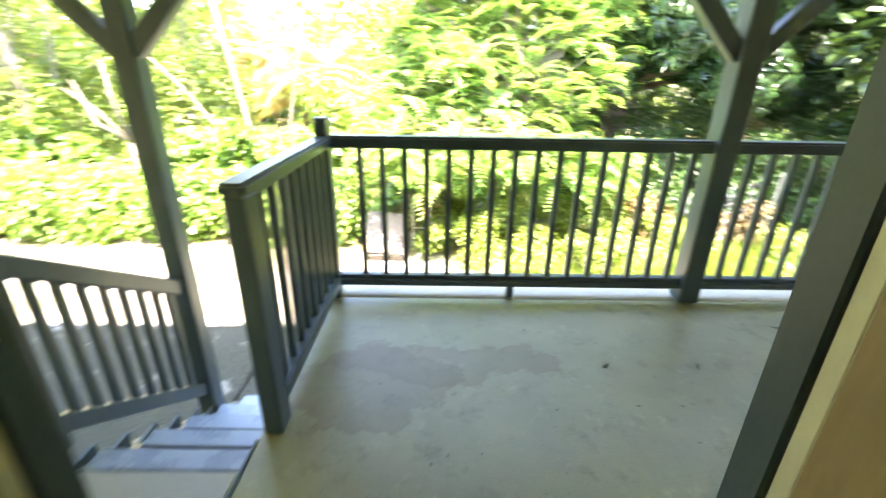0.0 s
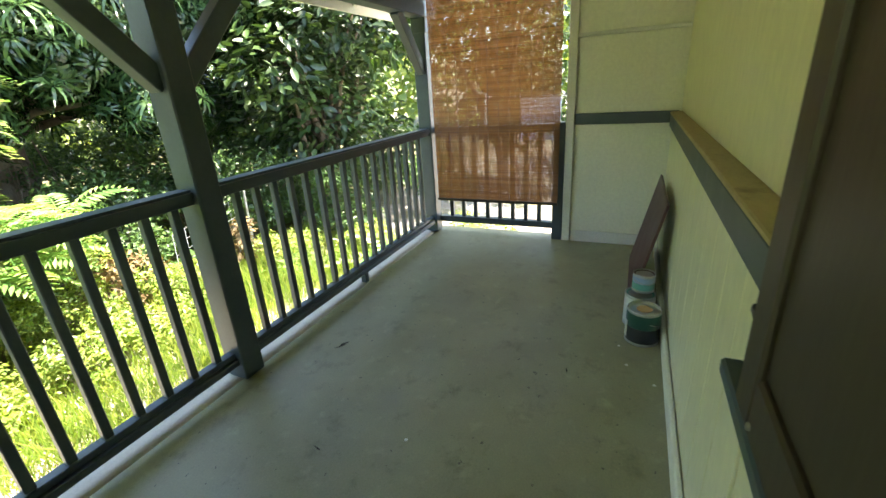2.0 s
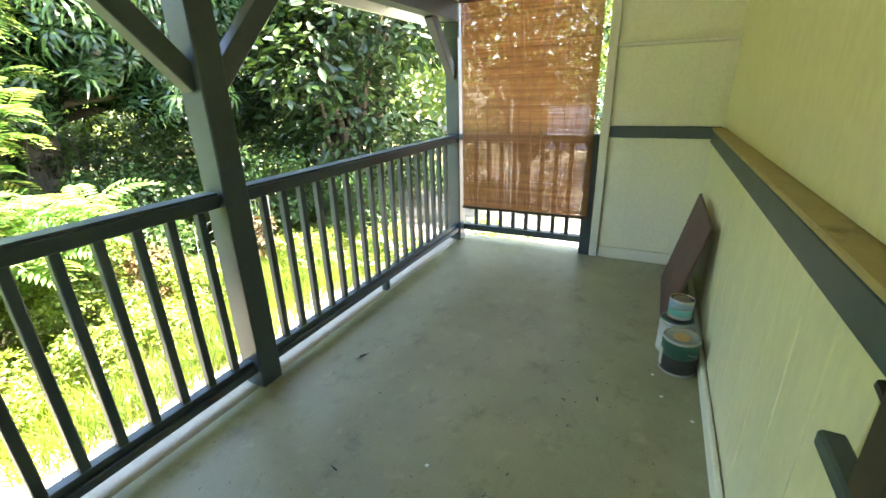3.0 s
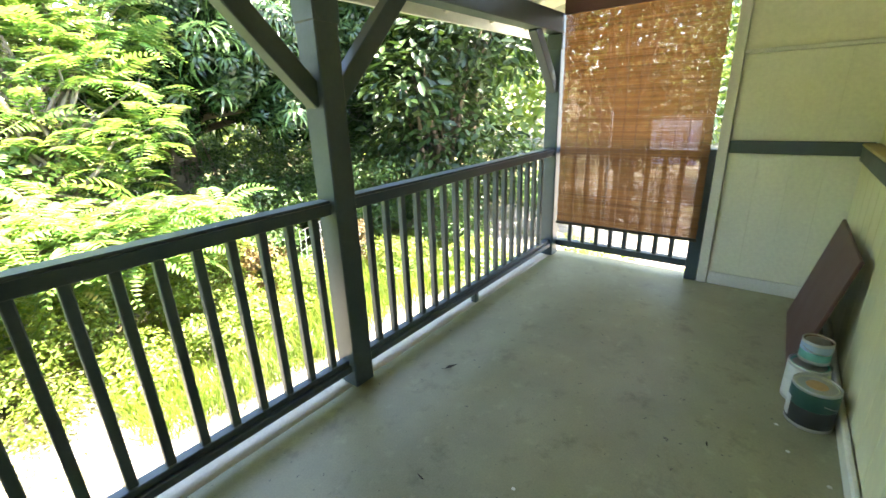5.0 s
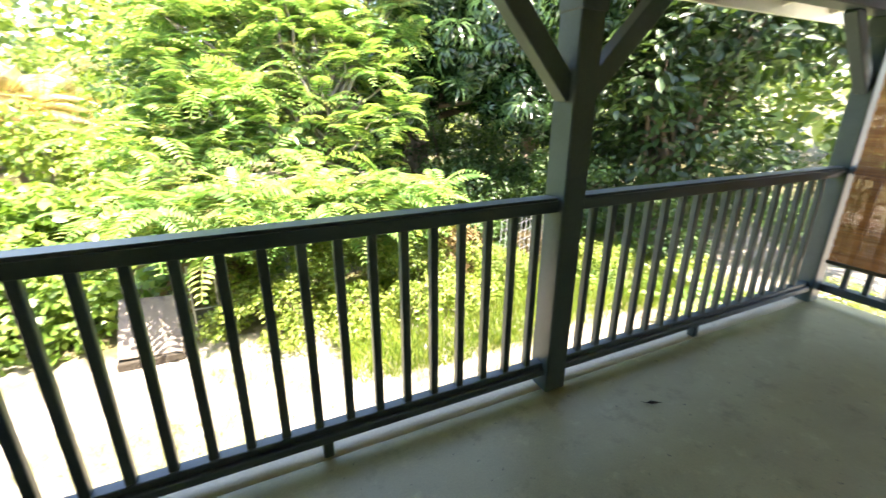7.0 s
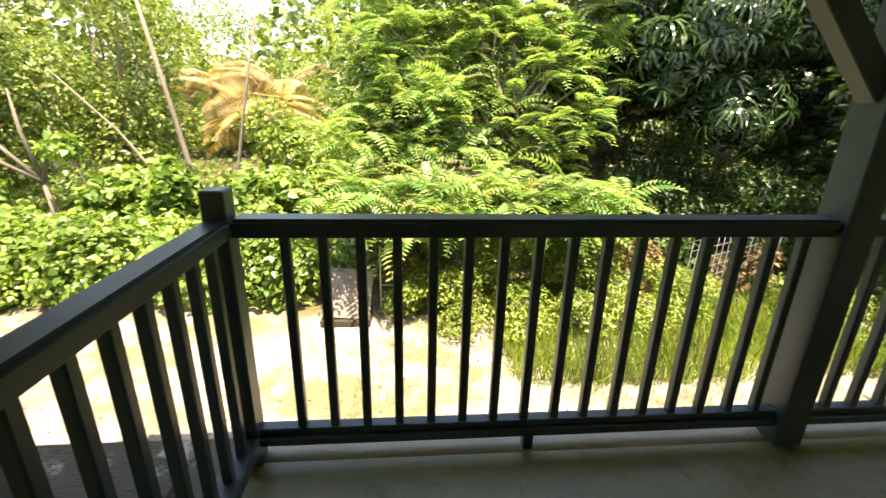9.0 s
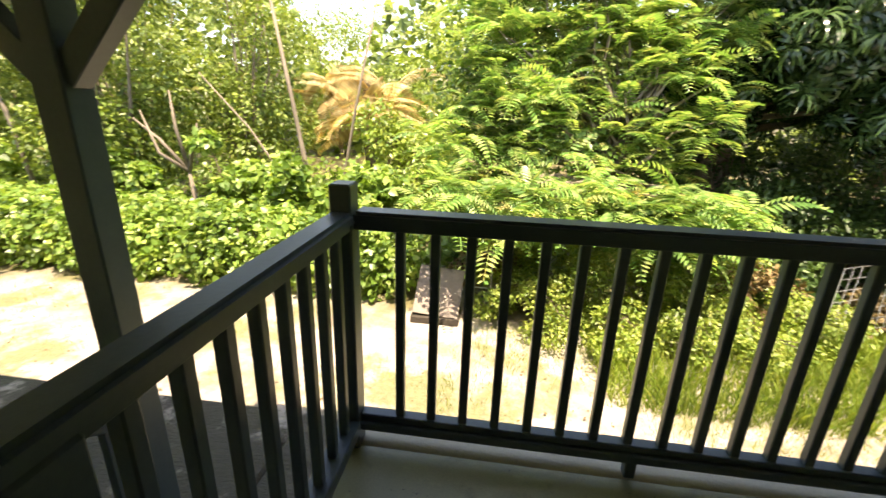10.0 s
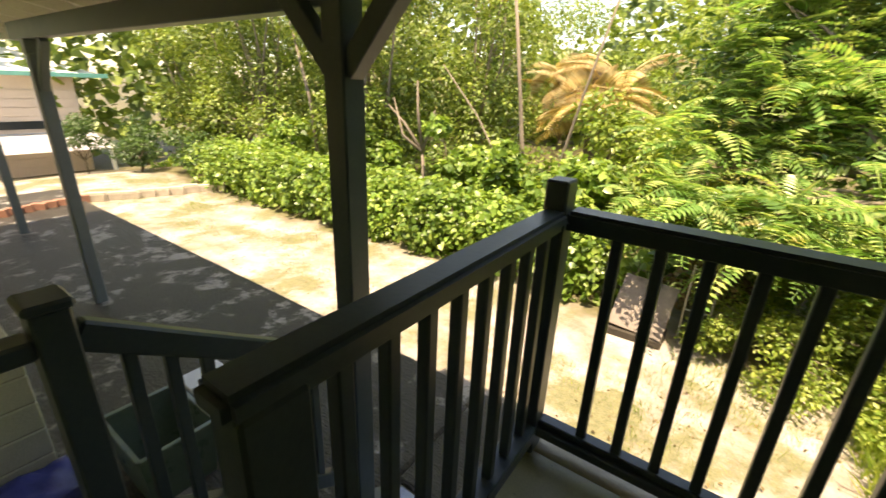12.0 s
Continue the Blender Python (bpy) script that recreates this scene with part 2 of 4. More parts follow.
M_DRY = leaf_material("dry_fronds", (0.38, 0.25, 0.11), (0.56, 0.43, 0.24), (0.70, 0.60, 0.40), 0.6, 0.3)
M_DRYLEAF = leaf_material("dry_leaves", (0.10, 0.065, 0.03), (0.16, 0.11, 0.05), (0.26, 0.19, 0.09), 0.7, 0.2)


def ground_material():
    """Worn pale concrete and dust, moss and grass in patches."""
    m, nt, bs = nodes_of("yard")
    base = ramp(nt, noise_tex(nt, 1.6, 8, 0.65), ((0.36, (0.17, 0.130, 0.095)), (0.58, (0.42, 0.375, 0.335))))
    moss = ramp(nt, noise_tex(nt, 0.85, 9, 0.70), ((0.48, (0, 0, 0)), (0.57, (1, 1, 1))))
    tone = ramp(nt, noise_tex(nt, 14, 5), ((0.3, (0.065, 0.080, 0.022)), (0.7, (0.165, 0.160, 0.060))))
    col = mix(nt, moss, base, tone)
    grit = noise_tex(nt, 60, 5, 0.7)
    col = mix(nt, 0.25, col, ramp(nt, grit, ((0.35, (0.13, 0.10, 0.06)), (0.65, (0.42, 0.37, 0.28)))))
    # a leafy soil takes over away from the paved strip
    co = nt.nodes.new("ShaderNodeTexCoord")
    sep = nt.nodes.new("ShaderNodeSeparateXYZ")
    nt.links.new(co.outputs["Object"], sep.inputs["Vector"])
    wob = nt.nodes.new("ShaderNodeMath")
    wob.operation = "MULTIPLY_ADD"
    wob.inputs[1].default_value, wob.inputs[2].default_value = 1.4, -0.7
    nt.links.new(noise_tex(nt, 1.1, 5), wob.inputs[0])
    add = nt.nodes.new("ShaderNodeMath")
    nt.links.new(sep.outputs["Y"], add.inputs[0])
    nt.links.new(wob.outputs["Value"], add.inputs[1])
    rng = nt.nodes.new("ShaderNodeMapRange")
    rng.inputs["From Min"].default_value, rng.inputs["From Max"].default_value = 5.7, 6.3
    nt.links.new(add.outputs["Value"], rng.inputs["Value"])
    soil = ramp(nt, noise_tex(nt, 5, 8, 0.7), ((0.3, (0.05, 0.045, 0.02)), (0.7, (0.15, 0.13, 0.05))))
    col = mix(nt, rng.outputs["Result"], col, soil)
    nt.links.new(col, bs.inputs["Base Color"])
    bs.inputs["Roughness"].default_value = 0.72
    bump(nt, bs, noise_tex(nt, 22, 8, 0.7), 0.6, 0.02)
    return m


# concrete tone near black: roof shade put into the colour, with some damp
M_SHADESLAB = surface("shaded_damp_slab", (0.018, 0.016, 0.012), (0.060, 0.053, 0.040), 0.42, 2.6, 30, 0.9, 0.03,
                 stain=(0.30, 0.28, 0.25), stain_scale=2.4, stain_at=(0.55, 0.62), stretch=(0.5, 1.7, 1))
M_YARD = ground_material()


def bamboo_material():
    m, nt, bs = nodes_of("bamboo_slats")
    geo = nt.nodes.new("ShaderNodeNewGeometry")
    col = ramp(nt, geo.outputs["Random Per Island"], ((0.0, (0.17, 0.066, 0.018)), (0.5, (0.22, 0.090, 0.026)), (1.0, (0.27, 0.118, 0.038))))
    col = mix(nt, 0.3, col, ramp(nt, noise_tex(nt, 7, 5, 0.6, (1, 0.3, 4)), ((0.35, (0.10, 0.04, 0.012)), (0.65, (0.34, 0.17, 0.06)))))
    nt.links.new(col, bs.inputs["Base Color"])
    bs.inputs["Roughness"].default_value = 0.5
    tr = nt.nodes.new("ShaderNodeBsdfTranslucent")
    nt.links.new(col, tr.inputs["Color"])
    ms = nt.nodes.new("ShaderNodeMixShader")
    ms.inputs["Fac"].default_value = 0.4
    nt.links.new(bs.outputs["BSDF"], ms.inputs[1])
    nt.links.new(tr.outputs["BSDF"], ms.inputs[2])
    nt.links.new(ms.outputs["Shader"], nt.nodes["Material Output"].inputs["Surface"])
    return m


M_BAMBOO = bamboo_material()


# ---- building helpers ----
def mesh_of(name, bm, material, smooth=False):
    me = bpy.data.meshes.new(name)
    bm.to_mesh(me)
    bm.free()
    if material:
        me.materials.append(material)
    if smooth:
        for p in me.polygons:
            p.use_smooth = True
    return me


def part(name, bm, material, parent=None, label="", smooth=False):
    ob = new(name, mesh_of(name, bm, material, smooth))
    if parent:
        ob.parent = parent
    return tagged(ob, label)


def empty(name, label, category, group="", kind="", at=(0, 0, 0)):
    ob = new(name)
    ob.location = at
    return tagged(ob, label, category, group, kind)


def block(x0, x1, y0, y1, z0, z1, bevel=0.004, into=None, seg=1):
    """A box with eased edges."""
    bm = bmesh.new()
    bmesh.ops.create_cube(bm, size=1)
    for v in bm.verts:
        v.co = Vector((x0 + (v.co.x + 0.5) * (x1 - x0), y0 + (v.co.y + 0.5) * (y1 - y0), z0 + (v.co.z + 0.5) * (z1 - z0)))
    if bevel:
        bmesh.ops.bevel(bm, geom=bm.edges[:], offset=bevel, segments=seg, affect="EDGES", clamp_overlap=True)
    if into:
        me = bpy.data.meshes.new("tmp")
        bm.to_mesh(me)
        bm.free()
        into.from_mesh(me)
        bpy.data.meshes.remove(me)
        return into
    return bm


def bar(a, b, w, h, bevel=0.004, up=(0, 0, 1)):
    """A squared timber from a to b, w across and h deep."""
    a, b = Vector(a), Vector(b)
    bm = block(-w / 2, w / 2, -h / 2, h / 2, 0, (b - a).length, bevel)
    zt = (b - a).normalized()
    xt = zt.cross(Vector(up))
    xt = xt.normalized() if xt.length > 1e-4 else Vector((1, 0, 0))
    yt = zt.cross(xt)
    m = Matrix((xt, yt, zt)).transposed().to_4x4()
    m.translation = a
    bmesh.ops.transform(bm, matrix=m, verts=bm.verts)
    return bm


def tube(points, radii, sides=8, into=None):
    """A round, tapering limb through the points."""
    bm = into or bmesh.new()
    rings = []
    pts = [Vector(p) for p in points]
    for i, p in enumerate(pts):
        d = (pts[min(i + 1, len(pts) - 1)] - pts[max(i - 1, 0)]).normalized()
        u = d.cross(Vector((0.3, 0.9, 0.2))).normalized()
        w = d.cross(u)
        rings.append([bm.verts.new(p + radii[i] * (math.cos(k * math.tau / sides) * u + math.sin(k * math.tau / sides) * w)) for k in range(sides)])
    for r, s in zip(rings, rings[1:]):
        for k in range(sides):
            bm.faces.new((r[k], r[(k + 1) % sides], s[(k + 1) % sides], s[k]))
    bm.faces.new(list(reversed(rings[0])))
    bm.faces.new(rings[-1])
    return bm


def lathe(profile, sides=32):
    """A turned shape from (radius, height) pairs."""
    bm = bmesh.new()
    rings = [[bm.verts.new((r * math.cos(k * math.tau / sides), r * math.sin(k * math.tau / sides), z)) for k in range(sides)] for r, z in profile]
    for r, s in zip(rings, rings[1:]):
        for k in range(sides):
            bm.faces.new((r[k], r[(k + 1) % sides], s[(k + 1) % sides], s[k]))
    bm.faces.new(list(reversed(rings[0])))
    bm.faces.new(rings[-1])
    return bm


RNG = np.random.default_rng(7)


def scatter(name, verts, faces, places, turns, sizes, material, parent=None, label=""):
    """One mesh of many copies of a small leaf shape: places (n,3), turns (n,3,3), sizes (n,)."""
    v = np.asarray(verts, float)
    n, k = len(places), len(v)
    allv = np.einsum("nij,kj->nki", turns, v) * np.asarray(sizes)[:, None, None] + np.asarray(places)[:, None, :]
    width = len(faces[0])
    f = (np.asarray(faces, np.int64)[None] + (np.arange(n) * k)[:, None, None]).reshape(-1, width)
    me = bpy.data.meshes.new(name)
    me.vertices.add(n * k)
    me.vertices.foreach_set("co", allv.reshape(-1).astype(np.float32))
    me.loops.add(f.size)
    me.loops.foreach_set("vertex_index", f.reshape(-1).astype(np.int32))
    me.polygons.add(len(f))
    me.polygons.foreach_set("loop_start", (np.arange(len(f)) * width).astype(np.int32))
    me.update(calc_edges=True)
    me.validate()
    me.materials.append(material)
    ob = new(name, me)
    if parent:
        ob.parent = parent
    return tagged(ob, label)


def facing(normals, spin=None):
    """Turns that carry z to each normal, with a free spin about it."""
    z = np.asarray(normals, float)
    z = z / (np.linalg.norm(z, axis=1, keepdims=True) + 1e-9)
    a = RNG.normal(size=z.shape) if spin is None else np.asarray(spin, float)
    x = a - (a * z).sum(1, keepdims=True) * z
    x = x / (np.linalg.norm(x, axis=1, keepdims=True) + 1e-9)
    y = np.cross(z, x)
    return np.stack([x, y, z], axis=2)


OVAL = [(0, 0, 0), (0.45, 0.26, 0.07), (1.0, 0, -0.06), (0.45, -0.26, 0.07)]
OVAL_F = [(0, 2, 1), (0, 3, 2)]
HEART = [(0, 0, 0), (0.1, 0.40, 0.05), (0.55, 0.36, 0.06), (1.0, 0, -0.1), (0.55, -0.36, 0.06), (0.1, -0.40, 0.05)]
HEART_F = [(0, 2, 1), (0, 3, 2), (0, 4, 3), (0, 5, 4)]
BROAD = [(0, 0, 0), (0.3, 0.19, 0.05), (0.68, 0.20, 0.03), (1.0, 0, -0.10), (0.68, -0.20, 0.03), (0.3, -0.19, 0.05)]
BLADE = [(-0.018, 0, 0), (0.018, 0, 0), (0.10, 0.014, 0.6), (0.075, -0.014, 0.6), (0.32, 0, 1.0)]
BLADE_F = [(0, 1, 2), (0, 2, 3), (3, 2, 4)]


def whorl(count, droop, width):
    """Long narrow leaves in a rosette at a twig's end."""
    vs, fs = [], []
    for k in range(count):
        a = k * math.tau * 0.382
        r = 1.0 - 0.3 * (k % 3) / 3
        c, s = math.cos(a), math.sin(a)
        lift = 0.35 - 0.12 * (k % 4)
        prof = ((0.05, 0.0, 0.0), (0.40, width, lift * 0.5), (0.75, width * 0.8, lift * 0.5 - droop * 0.3), (1.0, 0.0, lift * 0.3 - droop))
        b = len(vs)
        for d, w, z in prof:
            d *= r
            vs.append((d * c - w * s, d * s + w * c, z))
            vs.append((d * c + w * s, d * s - w * c, z))
        for i in range(3):
            j = b + 2 * i
            fs += [(j, j + 1, j + 3), (j, j + 3, j + 2)]
    return vs, fs


def pinnate(pairs, length, leaf, droop, width=0.20):
    """A feather leaf: a bowed stalk with leaflets in pairs."""
    vs, fs = [], []
    for i in range(pairs + 1):
        u = 0.12 + 0.88 * i / pairs
        x, z = u * length, 0.22 * length * math.sin(u * 2.0) - droop * u * u * length
        size = leaf * (0.55 + 0.9 * math.sin(math.pi * min(u + 0.08, 1.0)))
        for side in (-1, 1):
            b = len(vs)
            dx, dy, dz = 0.42 * size, side * size, -0.22 * size
            px, py = -width * leaf, 0.06 * leaf * side
            vs += [(x, 0, z), (x + dx * 0.5 + width * leaf, dy * 0.5, z + dz * 0.2), (x + dx, dy, z + dz), (x + dx * 0.5 + px, dy * 0.55 + py, z + dz * 0.2)]
            fs += [(b, b + 1, b + 2), (b, b + 2, b + 3)]
    b = len(vs)
    st = [(0, 0, 0), (0.5 * length, 0, 0.22 * length * math.sin(1.0) - droop * 0.25 * length), (length, 0, 0.22 * length * math.sin(2.0) - droop * length)]
    for x, y, z in st:
        vs += [(x, -0.008 * length, z - 0.004), (x, 0.008 * length, z - 0.004)]
    for i in (0, 2):
        fs += [(b + i, b + i + 1, b + i + 3), (b + i, b + i + 3, b + i + 2)]
    return vs, fs


# ---- ground ----
GZ = -1.15


def ground_height(x, y):
    h = GZ + 0.03 * noise.noise(Vector((x * 0.35, y * 0.35, 0.0)))
    d = math.hypot(x, y)
    if x < -14:
        h -= min((-14 - x) * 0.15, 0.9)
    elif d > 16:
        h += (d - 16) * 0.05
    return h


def build_ground():
    bm = bmesh.new()
    xs = [-900, -300, -120, -60, -35] + [-24 + 0.75 * i for i in range(57)] + [28, 45, 90, 300, 900]
    ys = [-900, -300, -90, -30, -10, -4, 0] + [1 + 0.6 * i for i in range(37)] + [30, 45, 90, 300, 900]
    grid = [[bm.verts.new((x, y, ground_height(x, y))) for y in ys] for x in xs]
    for i in range(len(xs) - 1):
        for j in range(len(ys) - 1):
            bm.faces.new((grid[i][j], grid[i + 1][j], grid[i + 1][j + 1], grid[i][j + 1]))
    tagged(part("ground", bm, M_YARD, smooth=True), "dusty pale yard with moss and grass patches", "ground", kind="structure")


build_ground()

# added sheet ends at the roof's shadow edge, its shade put into colour
tagged(part("carport_slab", block(-12.6, -1.66, 0.44, 3.80, GZ - 0.12, GZ + 0.045, 0.02), M_SHADESLAB), "damp concrete slab darkened for the long roof's shade", "slab", kind="structure")

# the same shade-dark concrete, carried on below the steps to the shadow edge
tagged(part("step_slab", block(-1.655, 0.60, 2.70, 3.80, GZ - 0.12, GZ + 0.043, 0.02), M_SHADESLAB), "worn concrete by the steps, darkened for the roof's shade", "slab", kind="structure")

# ---- porch floor, landing and the house ----
XL, XR = -0.755, 3.90      # outer edges of the porch
RAIL_Y0, RAIL_Y1 = 2.357, 2.477
tagged(part("floor", block(-0.742, 4.02, 0.335, 2.40, -0.16, 0.0, 0.006), M_FLOOR),
       "grey painted concrete porch floor with stains", "floor", kind="structure")


def build_kerb():
    """A low rounded lip along the floor's outer edge."""
    prof = [(2.402, -0.16), (2.402, 0.0), (2.43, 0.016), (2.48, 0.026), (2.53, 0.020), (2.565, -0.01), (2.575, -0.05), (2.575, -0.16)]
    bm = bmesh.new()
    n = 30
    rows = []
    for i in range(n + 1):
        x = -0.742 + (4.02 + 0.742) * i / n
        rows.append([bm.verts.new((x, y + 0.004 * noise.noise(Vector((x * 3, 0, 0))), z + 0.004 * noise.noise(Vector((x * 4, y * 9, 5))))) for y, z in prof])
    for a, b in zip(rows, rows[1:]):
        for k in range(len(prof) - 1):
            bm.faces.new((a[k], b[k], b[k + 1], a[k + 1]))
    bm.faces.new(rows[0])
    bm.faces.new(list(reversed(rows[-1])))
    tagged(part("kerb", bm, M_KERB, smooth=True), "low rounded concrete lip along the porch edge", "kerb", kind="structure")


build_kerb()
tagged(part("porch_base", block(-0.735, 3.98, 0.46, 2.36, GZ - 0.2, -0.165, 0.01), M_BLOCK), "concrete base under the porch floor", "wall", kind="structure")
tagged(part("landing", block(-1.62, -0.758, 0.46, 1.14, -0.12, -0.002, 0.008), M_LANDING), "grey painted landing at the top of the steps", "landing", kind="structure")
tagged(part("edge_strip", block(-0.756, -0.744, 0.46, 1.28, -0.12, 0.002, 0.003), M_TRIM), "dark strip between landing and porch floor", "trim", kind="structure")

DOOR0, DOOR1, WY0, WY1 = -0.565, 0.335, 0.32, 0.43
WALL_TOP = 2.75


def wall(name, x0, x1, y0, y1, z0, z1, material, label):
    return tagged(part(name, block(x0, x1, y0, y1, z0, z1, 0.003), material), label, "wall", kind="structure")


# long wall: proud lower half, upper half set back behind the ledge
wall("wall_long_lower", 0.42, 3.88, WY0, WY1, -0.10, 1.028, M_CREAM, "cream boarded lower wall of the porch")
wall("wall_long_upper", 0.42, 3.88, WY0 - 0.07, WY1 - 0.045, 1.058, WALL_TOP, M_CREAM, "cream painted upper wall of the porch")
wall("wall_over_door", DOOR0 - 0.07, 0.42, WY0 - 0.07, WY1 - 0.03, 2.10, WALL_TOP, M_CREAM, "cream wall above the doorway")
wall("wall_by_steps", -12.9, DOOR0 - 0.07, WY0 - 0.07, WY1, GZ - 0.1, WALL_TOP, M_CREAM, "cream house wall beside the steps")
wall("wall_end", 3.88, 3.99, WY0 - 0.07, 1.13, -0.10, WALL_TOP, M_PALE, "pale boarded end wall of the porch")
wall("wall_below", -0.5, 3.98, WY0 - 0.02, 0.455, GZ - 0.1, -0.165, M_BLOCK, "block wall under the house")


def build_boards():
    """Narrow upright boards with open joints on both walls."""
    n = 15
    w = (3.86 - 1.02) / n
    for i in range(n):
        x = 1.02 + i * w
        part("board", block(x + 0.003, x + w - 0.003, WY1, WY1 + 0.008, 0.085, 0.948, 0.002), M_CREAM, bpy.data.objects["wall_long_lower"])
    for i in range(4):
        y = 0.43 + i * 0.172
        part("board", block(3.870, 3.88, y + 0.0006, y + 0.1714, 0.10, 0.975, 0.0006), M_PALE, bpy.data.objects["wall_end"])
        part("board", block(3.870, 3.88, y + 0.0006, y + 0.1714, 1.065, 1.60, 0.0006), M_PALE, bpy.data.objects["wall_end"])


build_boards()


def trim(name, bm, material, label):
    return tagged(part(name, bm, material), label, "trim", kind="structure")


trim("band_long", block(0.92, 3.866, WY1 + 0.001, WY1 + 0.026, 0.952, 1.038, 0.004), M_TRIM, "dark green band under the wall ledge")
trim("band_end", block(3.852, 3.869, 0.40, 1.128, 0.978, 1.062, 0.004), M_TRIM, "dark green band across the end wall")
trim("ledge_long", block(0.42, 3.868, 0.30, WY1 + 0.030, 1.040, 1.057, 0.004), M_LEDGE, "worn bare ledge on top of the lower wall")
trim("ledge_end", block(3.815, 3.869, 0.392, 1.128, 1.604, 1.630, 0.004), M_WHITE, "thin pale shelf strip on the end wall")
trim("baseboard_long", block(0.42, 3.855, WY1 + 0.009, WY1 + 0.034, 0.0, 0.082, 0.007), M_PALE, "pale baseboard along the long wall")
trim("baseboard_end", block(3.850, 3.869, WY1 + 0.036, 1.128, 0.0, 0.095, 0.005), M_WHITE, "white baseboard along the end wall")
trim("corner_trim", block(3.845, 3.99, 1.132, 1.195, 0.0, 2.30, 0.004), M_WHITE, "white upright trim at the end wall's edge")


def build_doorway():
    d = empty("door_1", "open doorway with dark green casing and cream jamb", "doorway", kind="structure")
    part("casing", block(DOOR1, DOOR1 + 0.086, WY1, WY1 + 0.060, 0.0, 2.14, 0.004), M_TRIM, d)
    part("casing", block(DOOR0 - 0.09, DOOR0, WY1, WY1 + 0.060, 0.0, 2.14, 0.004), M_TRIM, d)
    part("head_casing", block(DOOR0, DOOR1, WY1, WY1 + 0.060, 2.05, 2.14, 0.004), M_TRIM, d)
    part("jamb", block(DOOR1 + 0.004, DOOR1 + 0.084, WY1 - 0.032, WY1 - 0.002, 0.0, 2.09, 0.004), M_CREAM, d)
    part("jamb", block(DOOR0 - 0.069, DOOR0 - 0.004, WY1 - 0.032, WY1 - 0.002, 0.0, 2.09, 0.004), M_CREAM, d)
    part("inner_casing", block(DOOR1 - 0.004, DOOR1 + 0.084, WY0 - 0.11, WY1 - 0.034, 0.0, 2.09, 0.004), M_TANJAMB, d)
    part("inner_casing", block(DOOR0 - 0.069, DOOR0 + 0.004, WY0 - 0.11, WY1 - 0.034, 0.0, 2.09, 0.004), M_TANJAMB, d)
    part("threshold", block(DOOR0, DOOR1, WY0 - 0.06, 0.334, -0.02, 0.008, 0.004), M_BROWN, d)


build_doorway()

# the room that the walk starts from
wall("room_wall_back", -1.6, 2.2, -3.1, -3.0, 0, 2.5, M_INSIDE, "plain plaster wall inside the house")
wall("room_wall_side_a", -1.7, -1.6, -3.1, 0.22, 0, 2.5, M_INSIDE, "plain plaster side wall inside the house")
wall("room_wall_side_b", 2.2, 2.3, -3.1, 0.22, 0, 2.5, M_INSIDE, "plain plaster side wall inside the house")
tagged(part("room_floor", block(-1.7, 2.3, -3.1, 0.235, -0.12, 0.0, 0.003), M_BROWN), "dark wooden floor inside the house", "floor", kind="structure")
tagged(part("room_ceiling", block(-1.7, 2.3, -3.1, 0.22, 2.5, 2.56, 0.003), M_INSIDE), "plain plaster ceiling inside the house", "ceiling", kind="structure")


# ---- porch roof ----
def roof_z(y):
    return 2.19 + (2.40 - y) * 0.20


def build_roof(name, frame_name, x0, x1, drop, label):
    """Corrugated sheets lying on rafters, with a fascia along the eaves."""
    bm = bmesh.new()
    n = int((x1 - x0) / 0.042)
    ys = (2.98, 0.4, -4.5)
    rows = []
    for i in range(n + 1):
        x = x0 + (x1 - x0) * i / n
        w = 0.009 * math.sin(i * math.tau / 4.0) - drop
        rows.append([(bm.verts.new((x, y, roof_z(y) + w)), bm.verts.new((x, y, roof_z(y) + w + 0.006))) for y in ys])
    for a, b in zip(rows, rows[1:]):
        for k in range(len(ys) - 1):
            bm.faces.new((a[k][0], a[k + 1][0], b[k + 1][0], b[k][0]))
            bm.faces.new((a[k][1], b[k][1], b[k + 1][1], a[k + 1][1]))
        bm.faces.new((a[0][0], b[0][0], b[0][1], a[0][1]))
    tagged(part(name, bm, M_ROOF), label, "ceiling", kind="structure")
    rf = empty(frame_name, "cream painted rafters and fascia under the roof", "roof frame", kind="structure")
    for i in range(int((x1 - x0) / 0.62)):
        x = x0 + 0.35 + i * 0.62
        part("rafter", bar((x, 2.90, roof_z(2.90) - 0.062 - drop), (x, 0.30, roof_z(0.30) - 0.062 - drop), 0.045, 0.095, 0.003), M_WHITE, rf)
    for i in range(4):
        y = 2.75 - i * 0.62
        z = roof_z(y) - drop
        part("purlin", block(x0 + 0.08, x1 - 0.05, y - 0.03, y + 0.03, z - 0.02, z - 0.010, 0.002), M_WHITE, rf)
    z = roof_z(2.92) - drop
    part("fascia", block(x0 + 0.05, x1 - 0.03, 2.905, 2.93, z - 0.15, z - 0.012, 0.003), M_WHITE, rf)


build_roof("ceiling_porch", "roof_frame_porch", -1.72, 4.55, 0.0, "pale corrugated roof sheets over the porch")
build_roof("ceiling_carport", "roof_frame_carport", -9.7, -1.70, 0.20, "pale corrugated roof sheets over the carport")


# added board that stops sun leaking through the step between the two roofs
trim("roof_sun_stop_board", bar((-1.71, 2.97, roof_z(2.97) - 0.10), (-1.71, -4.4, roof_z(-4.4) - 0.10), 0.016, 0.24, 0.002), M_WHITE, "white board added to stop sun between the roof levels")


def build_beam(name, x0, x1, y0, y1, z0, z1):
    b = empty(name, "dark green roof beam carried by the posts", "beam", kind="structure")
    part("timber", block(x0, x1, y0, y1, z0, z1, 0.006), M_GREEN, b)


